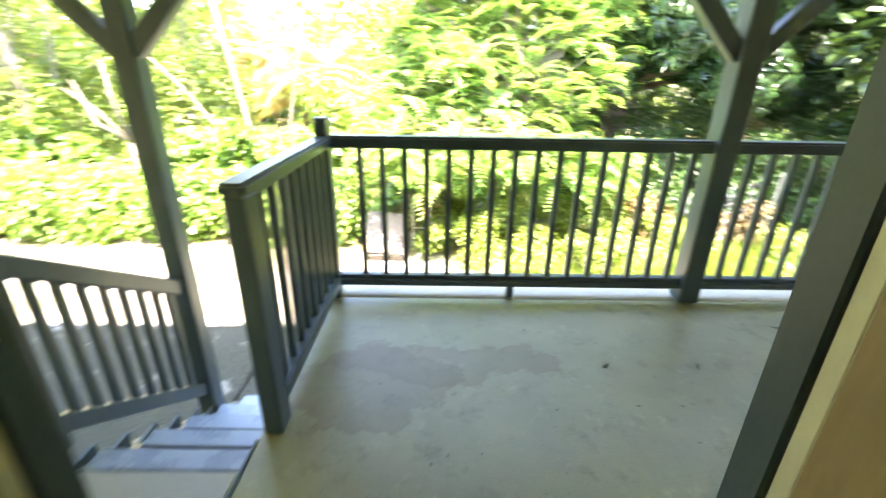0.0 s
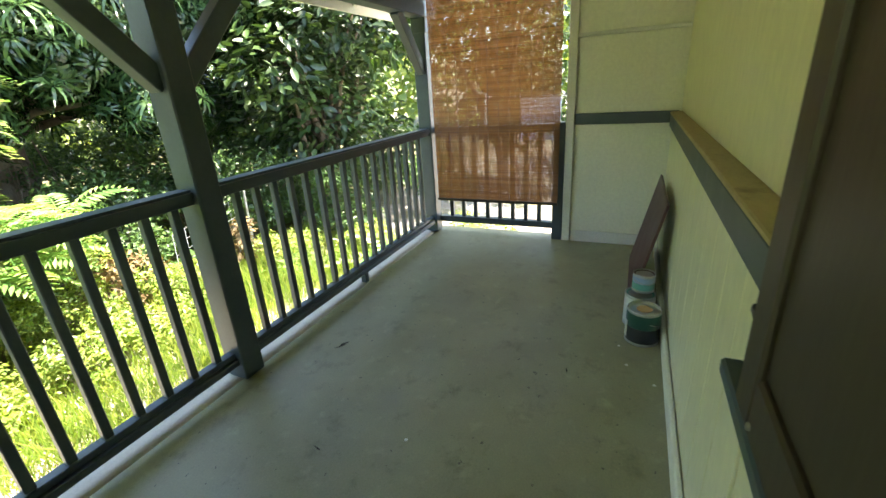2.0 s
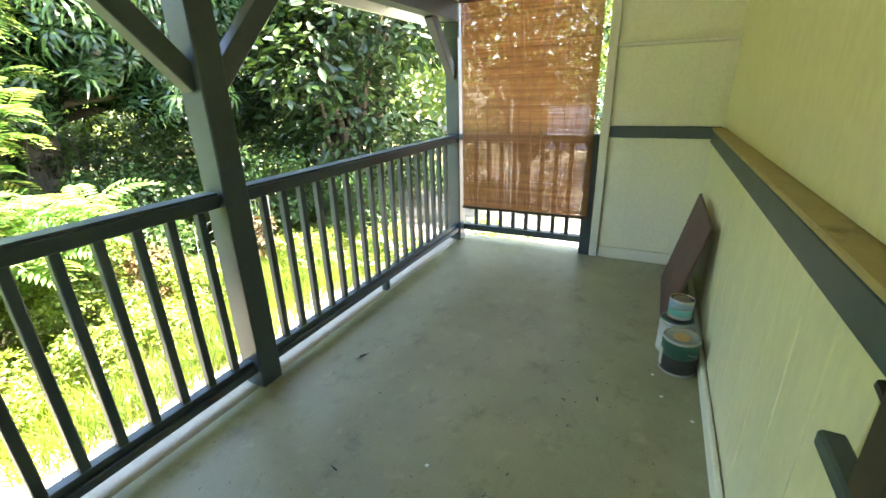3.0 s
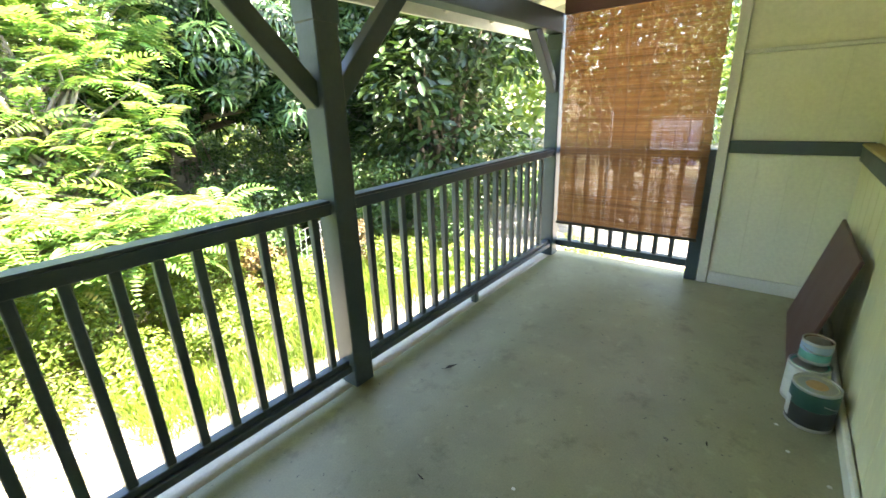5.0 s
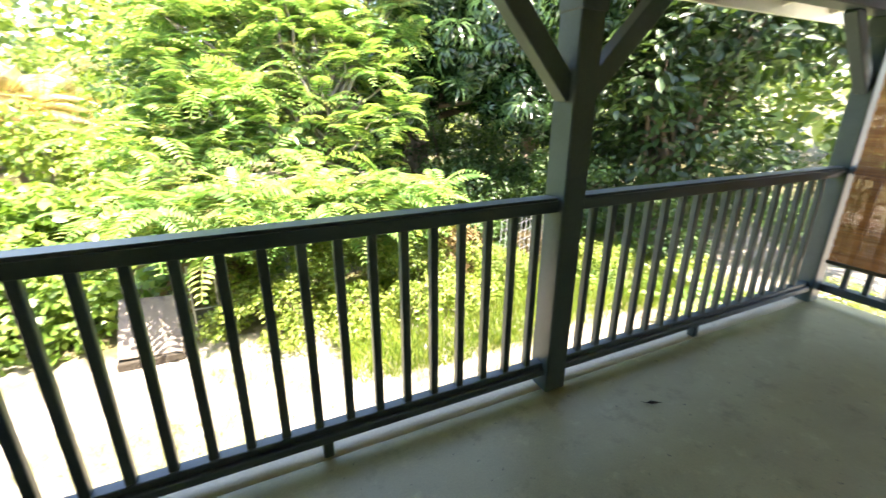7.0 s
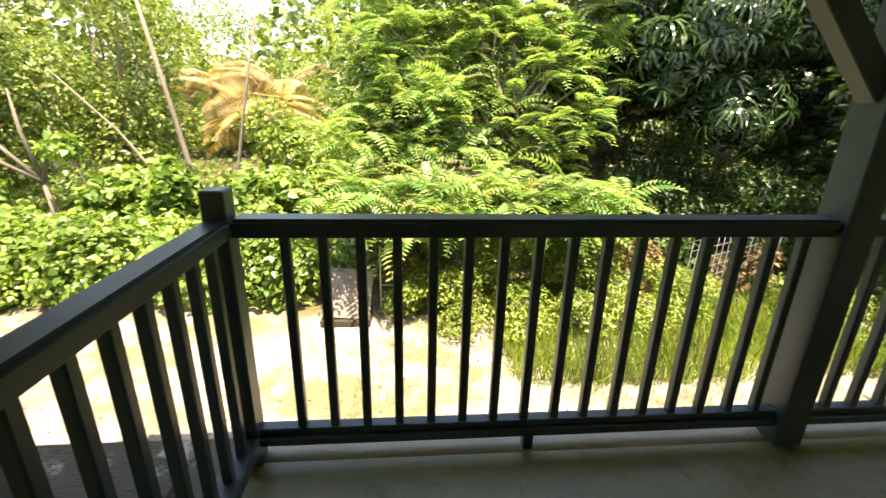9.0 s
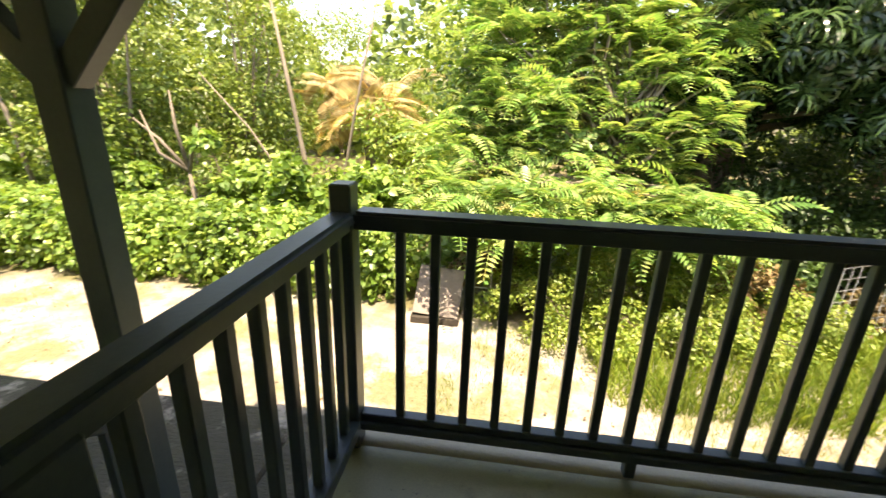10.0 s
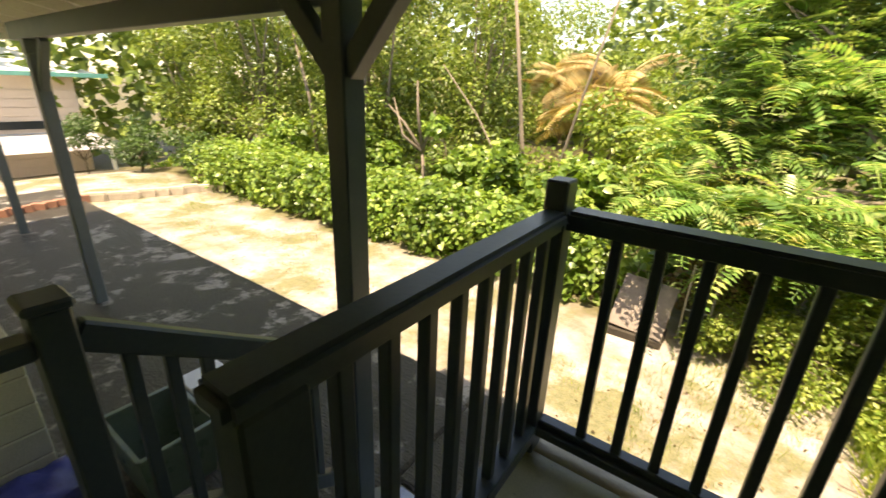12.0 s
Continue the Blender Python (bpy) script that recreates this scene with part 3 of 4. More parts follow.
build_beam("beam_porch", -1.62, 4.02, 2.345, 2.465, 1.868, 2.010)
build_beam("beam_carport", -6.35, -1.63, 2.36, 2.46, 1.60, 1.755)


def porch_post(x0, x1, y0, y1, z0, z1, knee, out_left=0.44, out_right=0.44, left=True, right=True, material=None,
               label="dark green square porch post with two braces", rise=0.44):
    p = empty("porch_post", label, "post", "porch posts")
    mt = material or M_GREEN
    part("shaft", block(x0, x1, y0, y1, z0, z1, 0.006), mt, p)
    part("upper_shaft", block(x0 - 0.006, x1 + 0.006, y0 - 0.010, y1 + 0.004, knee + 0.34, z1 + 0.002, 0.008), mt, p)
    ym = (y0 + y1) / 2
    if left:
        part("brace", bar((x0 + 0.02, ym, knee + 0.045), (x0 - out_left, ym, knee + rise + 0.09), 0.07, 0.085, 0.004), mt, p)
    if right:
        part("brace", bar((x1 - 0.02, ym, knee + 0.045), (x1 + out_right, ym, knee + rise + 0.09), 0.07, 0.085, 0.004), mt, p)
    return p


porch_post(1.412, 1.530, RAIL_Y0 - 0.010, RAIL_Y1, 0.012, 1.867, 1.35)
porch_post(3.78, 3.90, RAIL_Y0, RAIL_Y1, 0.012, 1.867, 1.41, right=False, out_left=0.36, rise=0.38,
           label="dark green porch post where the end screen begins")
porch_post(-1.62, -1.51, 2.25, 2.36, GZ - 0.1, 1.867, 1.32, label="dark green tall post at the foot of the steps")
porch_post(-5.96, -5.85, 2.36, 2.47, GZ - 0.1, 1.598, 1.13, left=False, right=True, out_right=0.35, rise=0.38, material=M_BLUEPOST,
           label="grey painted post at the end of the roof")
porch_post(-9.48, -9.38, 2.45, 2.56, GZ - 0.1, 1.66, 1.2, left=False, right=False, material=M_BLUEPOST,
           label="grey painted post standing beyond the roof")


# ---- railings ----
def railing_x(name, x0, x1, first, n, foot, label):
    r = empty(name, label, "railing", "porch railings")
    part("top_rail", block(x0, x1, 2.365, 2.462, 0.936, 0.982, 0.012, seg=2), M_GREEN, r)
    part("sub_rail", block(x0, x1, 2.385, 2.442, 0.915, 0.937, 0.003), M_GREEN, r)
    part("bottom_rail", block(x0, x1, 2.372, 2.456, 0.095, 0.132, 0.004), M_GREEN, r)
    part("bottom_fillet", block(x0, x1, 2.390, 2.440, 0.131, 0.160, 0.004), M_GREEN, r)
    for i in range(n):
        x = first + i * 0.1227
        part("baluster", block(x - 0.0165, x + 0.0165, 2.398, 2.432, 0.158, 0.918, 0.004), M_GREEN, r)
    part("foot_block", block(foot - 0.02, foot + 0.02, 2.385, 2.43, 0.016, 0.097, 0.004), M_GREEN, r)


railing_x("railing", -0.666, 1.415, -0.510, 16, 0.372, "dark green wooden railing with square balusters")
railing_x("railing", 1.527, 3.783, 1.651, 17, 2.580, "dark green wooden railing between the two posts")


def build_side_rail():
    r = empty("railing", "dark green railing beside the steps with newel", "railing", "porch railings")
    part("corner_post", block(-0.738, -0.664, RAIL_Y0, RAIL_Y0 + 0.085, 0.012, 1.072, 0.006), M_GREEN, r)
    part("newel", block(-0.730, -0.657, 1.300, 1.405, 0.0, 0.937, 0.006), M_GREEN, r)
    part("top_rail", block(-0.736, -0.651, 1.285, RAIL_Y0 + 0.003, 0.936, 0.982, 0.012, seg=2), M_GREEN, r)
    part("sub_rail", block(-0.725, -0.668, 1.402, RAIL_Y0 + 0.003, 0.915, 0.937, 0.003), M_GREEN, r)
    part("bottom_rail", block(-0.738, -0.655, 1.402, RAIL_Y0 + 0.003, 0.095, 0.150, 0.004), M_GREEN, r)
    n = 8
    for i in range(n):
        y = 1.487 + i * 0.1153
        part("baluster", block(-0.713, -0.680, y - 0.0165, y + 0.0165, 0.148, 0.918, 0.004), M_GREEN, r)


build_side_rail()


def build_end_rail():
    r = empty("railing", "dark green railing behind the bamboo blind", "railing", "porch railings")
    part("end_post", block(3.85, 3.95, 1.198, 1.285, 0.0, 1.0, 0.005), M_GREEN, r)
    part("top_rail", block(3.852, 3.945, 1.283, RAIL_Y0 + 0.002, 0.928, 0.982, 0.010), M_GREEN, r)
    part("bottom_rail", block(3.862, 3.938, 1.283, RAIL_Y0 + 0.002, 0.095, 0.150, 0.004), M_GREEN, r)
    n = 8
    for i in range(n):
        y = 1.285 + (i + 1) * (RAIL_Y0 - 1.285) / (n + 1)
        part("baluster", block(3.882, 3.918, y - 0.018, y + 0.018, 0.148, 0.930, 0.004), M_GREEN, r)


build_end_rail()


# ---- bamboo blind ----
def build_blind():
    b = empty("bamboo_blind", "brown bamboo roll blind hung across the porch end", "blind")
    x, y0, y1 = 3.805, 1.235, 2.335
    z = 0.345
    vs, fs = [], []
    while z < 2.12:
        h = 0.0055 + 0.0005 * random.random()
        sag = 0.006 * math.sin(z * 2.1)
        wob = [random.uniform(-0.0003, 0.0003) for _ in range(5)]
        base = len(vs)
        for i in range(5):
            y = y0 + (y1 - y0) * i / 4 + random.uniform(-0.003, 0.003) * (i in (0, 4))
            vs += [(x + sag, y, z + wob[i]), (x + sag + 0.001, y, z + h + wob[i])]
        for i in range(4):
            j = base + 2 * i
            fs.append((j, j + 2, j + 3, j + 1))
        z += 0.0064
    me = bpy.data.meshes.new("slats")
    me.from_pydata(vs, [], fs)
    me.materials.append(M_BAMBOO)
    ob = new("slats", me)
    ob.parent = b
    tagged(ob, kind="stuff")
    for i in range(12):
        y = y0 + 0.05 + i * (y1 - y0 - 0.10) / 11
        part("cord", tube([(x - 0.004, y, 0.345), (x + 0.002, y, 1.2), (x - 0.003, y, 2.12)], (0.0016,) * 3, 5), M_PANEL, b)
    part("hem", block(x - 0.008, x + 0.010, y0 - 0.005, y1 + 0.005, 0.322, 0.346, 0.004), M_BROWN, b, "dark bottom batten")
    part("valance", block(x - 0.032, x - 0.020, y0, y1 + 0.004, 1.99, 2.14, 0.004), M_PANEL, b, "red-brown top valance")
    part("head_batten", block(x - 0.018, x + 0.022, y0, y1, 2.118, 2.150, 0.004), M_BROWN, b)


build_blind()


# ---- steps ----
def build_steps():
    s = empty("steps", "grey painted wooden steps going down to the yard", "steps", kind="structure")
    for i in range(5):
        y, z = 1.152 + i * 0.285, -0.18 * (i + 1)
        part("tread", block(-1.475, -0.760, y, y + 0.108, z - 0.036, z, 0.006), M_TREAD, s)
        part("tread", block(-1.475, -0.760, y + 0.140, y + 0.248, z - 0.036, z, 0.006), M_TREAD, s)
        # near-black board set back, its colour standing for the shadow gap between treads
        part("shade_riser", block(-1.46, -0.775, y + 0.262, y + 0.274, z - 0.178, z - 0.030, 0.002), M_DARK, s)
    # dark boards added where only shadow lies under the sloping lower rail
    for k in range(6):
        y = 1.27 + k * 0.17
        top = -0.12 - 0.634 * (y + 0.16 - 1.315)
        part("shade_board", block(-1.545, -1.525, y, y + 0.162, GZ - 0.05, top, 0.003), M_GREEN, s)
    for x in (-1.500, -0.757):
        part("stringer", bar((x, 1.30, -0.22), (x, 2.62, -1.05), 0.04, 0.20, 0.004, up=(1, 0, 0)), M_GREEN, s)


build_steps()


def build_stair_rail():
    r = empty("stair_railing", "dark green sloping handrail beside the steps", "railing")
    x = -1.565
    part("newel", block(x - 0.052, x + 0.052, 1.262, 1.345, -0.1, 0.785, 0.006), M_GREEN, r)
    part("newel_cap", block(x - 0.062, x + 0.062, 1.252, 1.355, 0.784, 0.812, 0.008), M_GREEN, r)
    t0, t1 = Vector((x, 1.342, 0.690)), Vector((x, 2.255, 0.125))
    b0, b1 = Vector((x, 1.342, 0.00)), Vector((x, 2.255, -0.60))
    part("handrail", bar(t0, t1, 0.085, 0.055, 0.008, up=(1, 0, 0)), M_GREEN, r)
    part("lower_rail", bar(b0, b1, 0.075, 0.055, 0.005, up=(1, 0, 0)), M_GREEN, r)
    for i in range(8):
        u = (i + 1) / 9
        t, b = t0.lerp(t1, u), b0.lerp(b1, u)
        part("baluster", block(x - 0.018, x + 0.018, t.y - 0.018, t.y + 0.018, b.z, t.z, 0.003), M_GREEN, r)
    part("level_rail", block(x - 0.042, x + 0.042, 0.44, 1.264, 0.665, 0.72, 0.008), M_GREEN, r)
    part("level_lower_rail", block(x - 0.035, x + 0.035, 0.44, 1.264, 0.06, 0.11, 0.005), M_GREEN, r)
    for i in range(5):
        y = 0.52 + i * 0.115
        part("baluster", block(x - 0.018, x + 0.018, y - 0.018, y + 0.018, 0.108, 0.667, 0.003), M_GREEN, r)


build_stair_rail()


# ---- shutter and sill by the doorway ----
def build_shutter():
    w = empty("window_shutter", "dark brown wooden shutter standing on a green sill", "shutter")
    part("sill", block(0.425, 1.000, WY1 + 0.036, 0.502, 0.808, 0.840, 0.005), M_TRIM, w, "dark green projecting sill")
    x0, x1, y0, y1, z0, z1 = 0.428, 0.885, WY1 + 0.038, 0.500, 0.841, 2.02
    part("stile", block(x1 - 0.075, x1, y0, y1, z0, z1, 0.005), M_BROWN, w)
    part("stile", block(x0, x0 + 0.075, y0, y1, z0, z1, 0.005), M_BROWN, w)
    part("rail", block(x0 + 0.076, x1 - 0.076, y0, y1, z0, z0 + 0.09, 0.005), M_BROWN, w)
    part("rail", block(x0 + 0.076, x1 - 0.076, y0, y1, z1 - 0.09, z1, 0.005), M_BROWN, w)
    part("panel", block(x0 + 0.074, x1 - 0.074, y0 + 0.006, y1 - 0.010, z0 + 0.088, z1 - 0.088, 0.003), M_BROWN, w)
    part("latch", bar((x1 - 0.01, y1 - 0.012, 0.975), (x1 + 0.032, y1 - 0.012, 0.985), 0.016, 0.016, 0.003), M_LABELBLACK, w, "small black latch")
    part("screw", tube([(x1 - 0.09, y1, 0.86), (x1 - 0.09, y1 + 0.004, 0.86)], (0.006, 0.005), 10), M_TIN, w, "small bright screw head")
    part("bracket", block(0.43, 0.87, WY1 + 0.027, WY1 + 0.0355, 0.76, 2.03, 0.002), M_BROWN, w)


build_shutter()


# ---- paint cans and board ----
def paint_can(at, r, h, base_mat, label, upper=None, lid=None, tilt=0):
    c = empty("paint_can", label, "paint can", "paint cans by the wall", at=at)
    c.rotation_euler = (0, 0, radians(tilt))
    part("body", lathe([(r * 0.94, 0.0), (r, 0.004), (r, 0.014), (r * 0.985, 0.016), (r * 0.985, h - 0.012), (r, h - 0.010), (r, h), (r * 0.95, h + 0.002), (r * 0.93, h - 0.006), (r * 0.9, h - 0.007)]), M_TIN, c, smooth=True)
    part("label_band", lathe([(r * 0.992, 0.018), (r * 0.996, 0.020), (r * 0.996, h * 0.52), (r * 0.992, h * 0.522)]), base_mat, c, smooth=True)
    part("upper_band", lathe([(r * 0.992, h * 0.525), (r * 0.996, h * 0.527), (r * 0.996, h - 0.016), (r * 0.992, h - 0.014)]), upper or base_mat, c, smooth=True)
    part("lid", lathe([(r * 0.90, h - 0.009), (r * 0.90, h - 0.004), (r * 0.80, h - 0.003), (r * 0.78, h - 0.007), (r * 0.3, h - 0.008)]), lid or M_LID, c, smooth=True)
    part("handle", tube([(r * math.cos(a), r * math.sin(a) * 1.03, h * 0.72 - 0.13 * math.sin(a) * h * 4 * 0.35) for a in [math.pi * k / 10 for k in range(11)]], (0.002,) * 11, 5), M_METAL, c)
    return c


can = paint_can((2.40, 0.555, 0.0), 0.084, 0.190, M_LABELBLACK, "dark green and black paint can with pale lid", M_LABELGREEN, tilt=200)
part("paint_patch", lathe([(0.040, 0.182), (0.036, 0.1855), (0.022, 0.186)], 14), M_DRIED, can, "ochre dried paint on the lid")
panel_bits = bmesh.new()
for k in range(9):
    a = radians(-150 + k * 8)
    rr = 0.0845
    block(rr - 0.0004, rr + 0.0006, -0.0058, 0.0058, 0.03, 0.125, 0, panel_bits)
    bmesh.ops.rotate(panel_bits, verts=panel_bits.verts[-8:], matrix=Matrix.Rotation(a, 3, "Z"))
part("price_label", panel_bits, M_LABELWHITE, can, "pale printed label strip")
paint_can((2.575, 0.575, 0.0), 0.080, 0.190, M_LABELWHITE, "white and cream paint can, worn label", M_LABELWHITE, M_LABELTEAL, tilt=140)
c3 = paint_can((2.60, 0.565, 0.197), 0.058, 0.105, M_LABELTEAL, "small teal and pale blue can stacked on another", M_LABELBLUE, M_PANEL, tilt=120)

lb = empty("leaning_board", "red-brown board leaning against the wall", "board")
part("panel", bar((3.13, 0.63, 0.011), (3.13, 0.482, 0.655), 0.84, 0.016, 0.003, up=(0, 1, 0)), M_PANEL, lb)

# ---- leaf litter and specks on the floor ----
def dry_leaf(at, turn, size):
    bm = bmesh.new()
    vs = [bm.verts.new(v) for v in ((0, 0, 0.004), (0.35, 0.16, 0.012), (1.0, 0.02, 0.016), (0.4, -0.14, 0.010), (-0.35, -0.03, 0.012))]
    bm.faces.new((vs[0], vs[3], vs[2], vs[1]))
    bm.faces.new((vs[0], vs[4], vs[3]))
    for v in bm.verts:
        v.co.x *= size
        v.co.y *= size
    bmesh.ops.solidify(bm, geom=bm.faces[:], thickness=0.0015)
    ob = part("dry_leaf", bm, M_DARK)
    ob.matrix_world = pose(*at, 0, 0, turn)
    tagged(ob, "small curled dark dry leaf on the floor", "leaf", "dry leaves on the floor")


for x, y, a, s in ((1.806, 2.09, -35, 0.075), (0.72, 1.71, 40, 0.045), (1.18, 1.72, 80, 0.03), (1.98, 0.88, 10, 0.025)):
    dry_leaf((x, y, 0.002), a, s)
for x, y in ((2.30, 0.66), (2.14, 0.62), (2.02, 0.50), (1.35, 1.42)):
    ob = part("paint_fleck", lathe([(0.008, 0.0005), (0.007, 0.0022), (0.003, 0.0028)], 9), M_WHITE)
    ob.matrix_world = pose(x, y, 0.0005)
    tagged(ob, "white paint fleck on the grey floor", "paint fleck", "paint flecks on the floor")


# ---- yard things ----
def build_old_panel():
    p = empty("old_panel", "weathered pale panel leaning on a dark base", "panel")
    part("sheet", bar((-0.84, 5.58, GZ + 0.10), (-0.80, 5.95, GZ + 0.58), 0.55, 0.03, 0.006, up=(0, 1, 0)), M_BOARD, p)
    part("base", block(-1.13, -0.55, 5.54, 5.92, GZ - 0.02, GZ + 0.09, 0.01), M_DARK, p)
    st = empty("wire_stand", "thin grey metal stand beside the old panel", "stand")
    for x in (-0.45, -0.20):
        part("upright", tube([(x, 5.95, GZ - 0.05), (x, 6.0, GZ + 0.85)], (0.011, 0.011), 8), M_METAL, st)
    for z in (0.35, 0.82):
        part("crossbar", tube([(-0.45, 5.97, GZ + z), (-0.20, 5.97, GZ + z)], (0.009, 0.009), 8), M_METAL, st)


build_old_panel()


def build_mesh_fence():
    f = empty("wire_fence", "old sagging wire mesh panel among the weeds", "fence")
    bm = bmesh.new()
    o, u, v = Vector((3.2, 5.5, GZ)), Vector((1.7, 0.7, 0.05)), Vector((0.25, 0.35, 0.95))
    for i in range(15):
        a = o + u * (i / 14)
        tube([a, a + v * 0.5 + Vector((0, 0.03, 0)), a + v], (0.0045,) * 3, 5, bm)
    for i in range(9):
        a = o + v * (i / 8)
        tube([a, a + u * 0.5 + Vector((0, 0.04, -0.02)), a + u], (0.0045,) * 3, 5, bm)
    part("mesh", bm, M_METAL, f)
    part("stake", tube([o + u, o + u + Vector((0.05, 0, 1.15))], (0.02, 0.018), 8), M_METAL, f)


build_mesh_fence()


def build_tub():
    t = empty("storage_tub", "grey-green plastic tub with a pale blue side", "tub")
    bm = bmesh.new()
    x0, x1, y0, y1, z0, z1 = -3.15, -2.60, 1.62, 2.05, GZ + 0.046, GZ + 0.46
    low = [(x0 + 0.04, y0 + 0.03), (x1 - 0.04, y0 + 0.03), (x1 - 0.04, y1 - 0.03), (x0 + 0.04, y1 - 0.03)]
    top = [(x0, y0), (x1, y0), (x1, y1), (x0, y1)]
    a = [bm.verts.new((x, y, z0)) for x, y in low]
    b = [bm.verts.new((x, y, z1)) for x, y in top]
    bm.faces.new(list(reversed(a)))
    for k in range(4):
        bm.faces.new((a[k], a[(k + 1) % 4], b[(k + 1) % 4], b[k]))
    bmesh.ops.solidify(bm, geom=bm.faces[:], thickness=0.006)
    part("body", bm, M_TUB, t)
    for p, q in zip(top, top[1:] + top[:1]):
        part("rim", bar((*p, z1), (*q, z1), 0.03, 0.02, 0.005), M_TUB, t)
    bin2 = empty("plastic_bin", "pale blue plastic bin standing beside the tub", "bin")
    part("body", block(-3.18, -2.90, 2.10, 2.36, GZ + 0.046, GZ + 0.44, 0.03, seg=3), M_TUBBLUE, bin2)
    part("lid", block(-3.20, -2.88, 2.08, 2.38, GZ + 0.441, GZ + 0.47, 0.01), M_HOUSEROOF, bin2)
    pier = empty("block_pier", "cream painted concrete block pier beside the steps", "pier")
    for i in range(5):
        z = GZ - 0.05 + i * 0.20
        part("block", block(-3.95, -3.50, 0.80, 1.42, z, z + 0.192, 0.008), M_BLOCK, pier)
    part("mortar", block(-3.94, -3.51, 0.81, 1.41, GZ - 0.05, GZ + 0.94, 0.0), M_STONE, pier)
    tp = bmesh.new()
    grid = [[tp.verts.new((-3.45 + 0.5 * i / 10, 0.95 + 0.55 * j / 10, GZ + 0.16 + 0.07 * noise.noise(Vector((i * 0.5, j * 0.5, 2))) - 0.16 * (max(abs(i - 5), abs(j - 5)) == 5))) for j in range(11)] for i in range(11)]
    for i in range(10):
        for j in range(10):
            tp.faces.new((grid[i][j], grid[i + 1][j], grid[i + 1][j + 1], grid[i][j + 1]))
    tagged(part("blue_tarp", tp, M_TARP, smooth=True), "crumpled dark blue tarp on the ground", "tarp")


build_tub()


def build_kerbstones():
    for i in range(9):
        w = 0.34 + 0.08 * random.random()
        ob = part("kerb_stone", block(-w / 2, w / 2, -0.11, 0.11, -0.06, 0.15 + 0.05 * random.random(), 0.03, seg=2), M_STONE)
        ob.matrix_world = pose(-11.1 + 0.03 * random.random() + i * 0.09, 4.0 + i * 0.27, GZ, 0, 0, 60 + random.uniform(-9, 9))
        tagged(ob, "rough pale kerb stone at the lawn's edge", "stone", "kerb stones")
    for i in range(12):
        ob = part("brick", block(-0.11, 0.11, -0.05, 0.05, -0.03, 0.17, 0.008), M_BRICK)
        ob.matrix_world = pose(-11.1 + 0.05 * i, 3.75 - 0.30 * i * 0.6, GZ, 0, random.uniform(-10, 10), 70 + random.uniform(-12, 12))
        tagged(ob, "old red edging brick set upright in soil", "brick", "edging bricks")


build_kerbstones()


def build_neighbour():
    h = empty("neighbour_house", "low beige house with white metal roofs", "house")
    gz = GZ - 0.75
    part("wall", block(-27, -20.3, -1.0, 6.6, gz - 0.6, 1.28, 0.01), M_HOUSEWALL, h)
    for i in range(9):
        z = gz + 0.15 + i * 0.28
        part("siding", block(-20.30, -20.27, -0.98, 6.58, z, z + 0.262, 0.004), M_HOUSEWALL, h)
    bm = bmesh.new()
    v = [bm.verts.new(p) for p in ((-28, -1.6, 1.26), (-19.7, -1.6, 1.26), (-19.7, 7.46, 1.26), (-28, 7.46, 1.26), (-24, 1.0, 2.35), (-24, 5.0, 2.35))]
    for f in ((0, 1, 4), (1, 2, 5, 4), (2, 3, 5), (3, 0, 4, 5), (3, 2, 1, 0)):
        bm.faces.new([v[i] for i in f])
    part("roof", bm, M_HOUSEROOF, h)
    part("fascia", block(-19.72, -19.66, -1.6, 7.46, 1.20, 1.34, 0.004), M_LABELTEAL, h, "pale green fascia board")
    bm = bmesh.new()
    v = [bm.verts.new(p) for p in ((-20.2, -1.0, -0.62), (-18.0, -1.0, -1.0), (-18.0, 6.74, -1.0), (-20.2, 6.74, -0.62))]
    bm.faces.new(v)
    bmesh.ops.solidify(bm, geom=bm.faces[:], thickness=0.06)
    part("awning", bm, M_HOUSEROOF, h, "white lean-to roof")
    for y in (0.5, 4.2):
        wdw = part("window", block(-20.262, -20.24, y, y + 1.3, -0.50, -0.24, 0.004), M_GLASSDARK, h)
        part("frame", block(-20.27, -20.236, y - 0.06, y - 0.002, -0.54, -0.20, 0.004), M_HOUSEROOF, wdw)
        part("frame", block(-20.27, -20.236, y + 1.302, y + 1.36, -0.54, -0.20, 0.004), M_HOUSEROOF, wdw)
    for y in (-0.8, 3.2, 6.6):
        part("post", block(-18.2, -18.1, y - 0.05, y + 0.05, gz - 0.5, -1.01, 0.004), M_HOUSEROOF, h)


build_neighbour()


def build_laundry():
    line = empty("clothes_line", "thin clothes line stretched beyond the porch end", "clothes line")
    part("cord", tube([(7.0, -1.5, 1.14), (7.0, 1.2, 1.09), (7.0, 2.9, 1.13)], (0.005,) * 3, 6), M_METAL, line)
    for y in (-1.5, 2.9):
        part("pole", tube([(7.0, y, GZ - 0.1), (7.0, y, 1.2)], (0.03, 0.025), 8), M_METAL, line)
    c = empty("striped_cloth", "white cloth with faint blue stripes on a line", "cloth")
    y0, y1, z0, z1 = 1.72, 2.33, 0.46, 1.085
    n = 24
    for s in range(8):
        bm = bmesh.new()
        a, b = z0 + (z1 - z0) * s / 8, z0 + (z1 - z0) * (s + 1) / 8
        rows = [[bm.verts.new((7.0 + 0.03 * math.sin(i * 0.9) * (z1 - z + 0.2), y0 + (y1 - y0) * i / n, z)) for z in (a, b)] for i in range(n + 1)]
        for p, q in zip(rows, rows[1:]):
            bm.faces.new((p[0], q[0], q[1], p[1]))
        part("stripe", bm, M_CLOTH if s % 4 else M_STRIPE, c)


build_laundry()


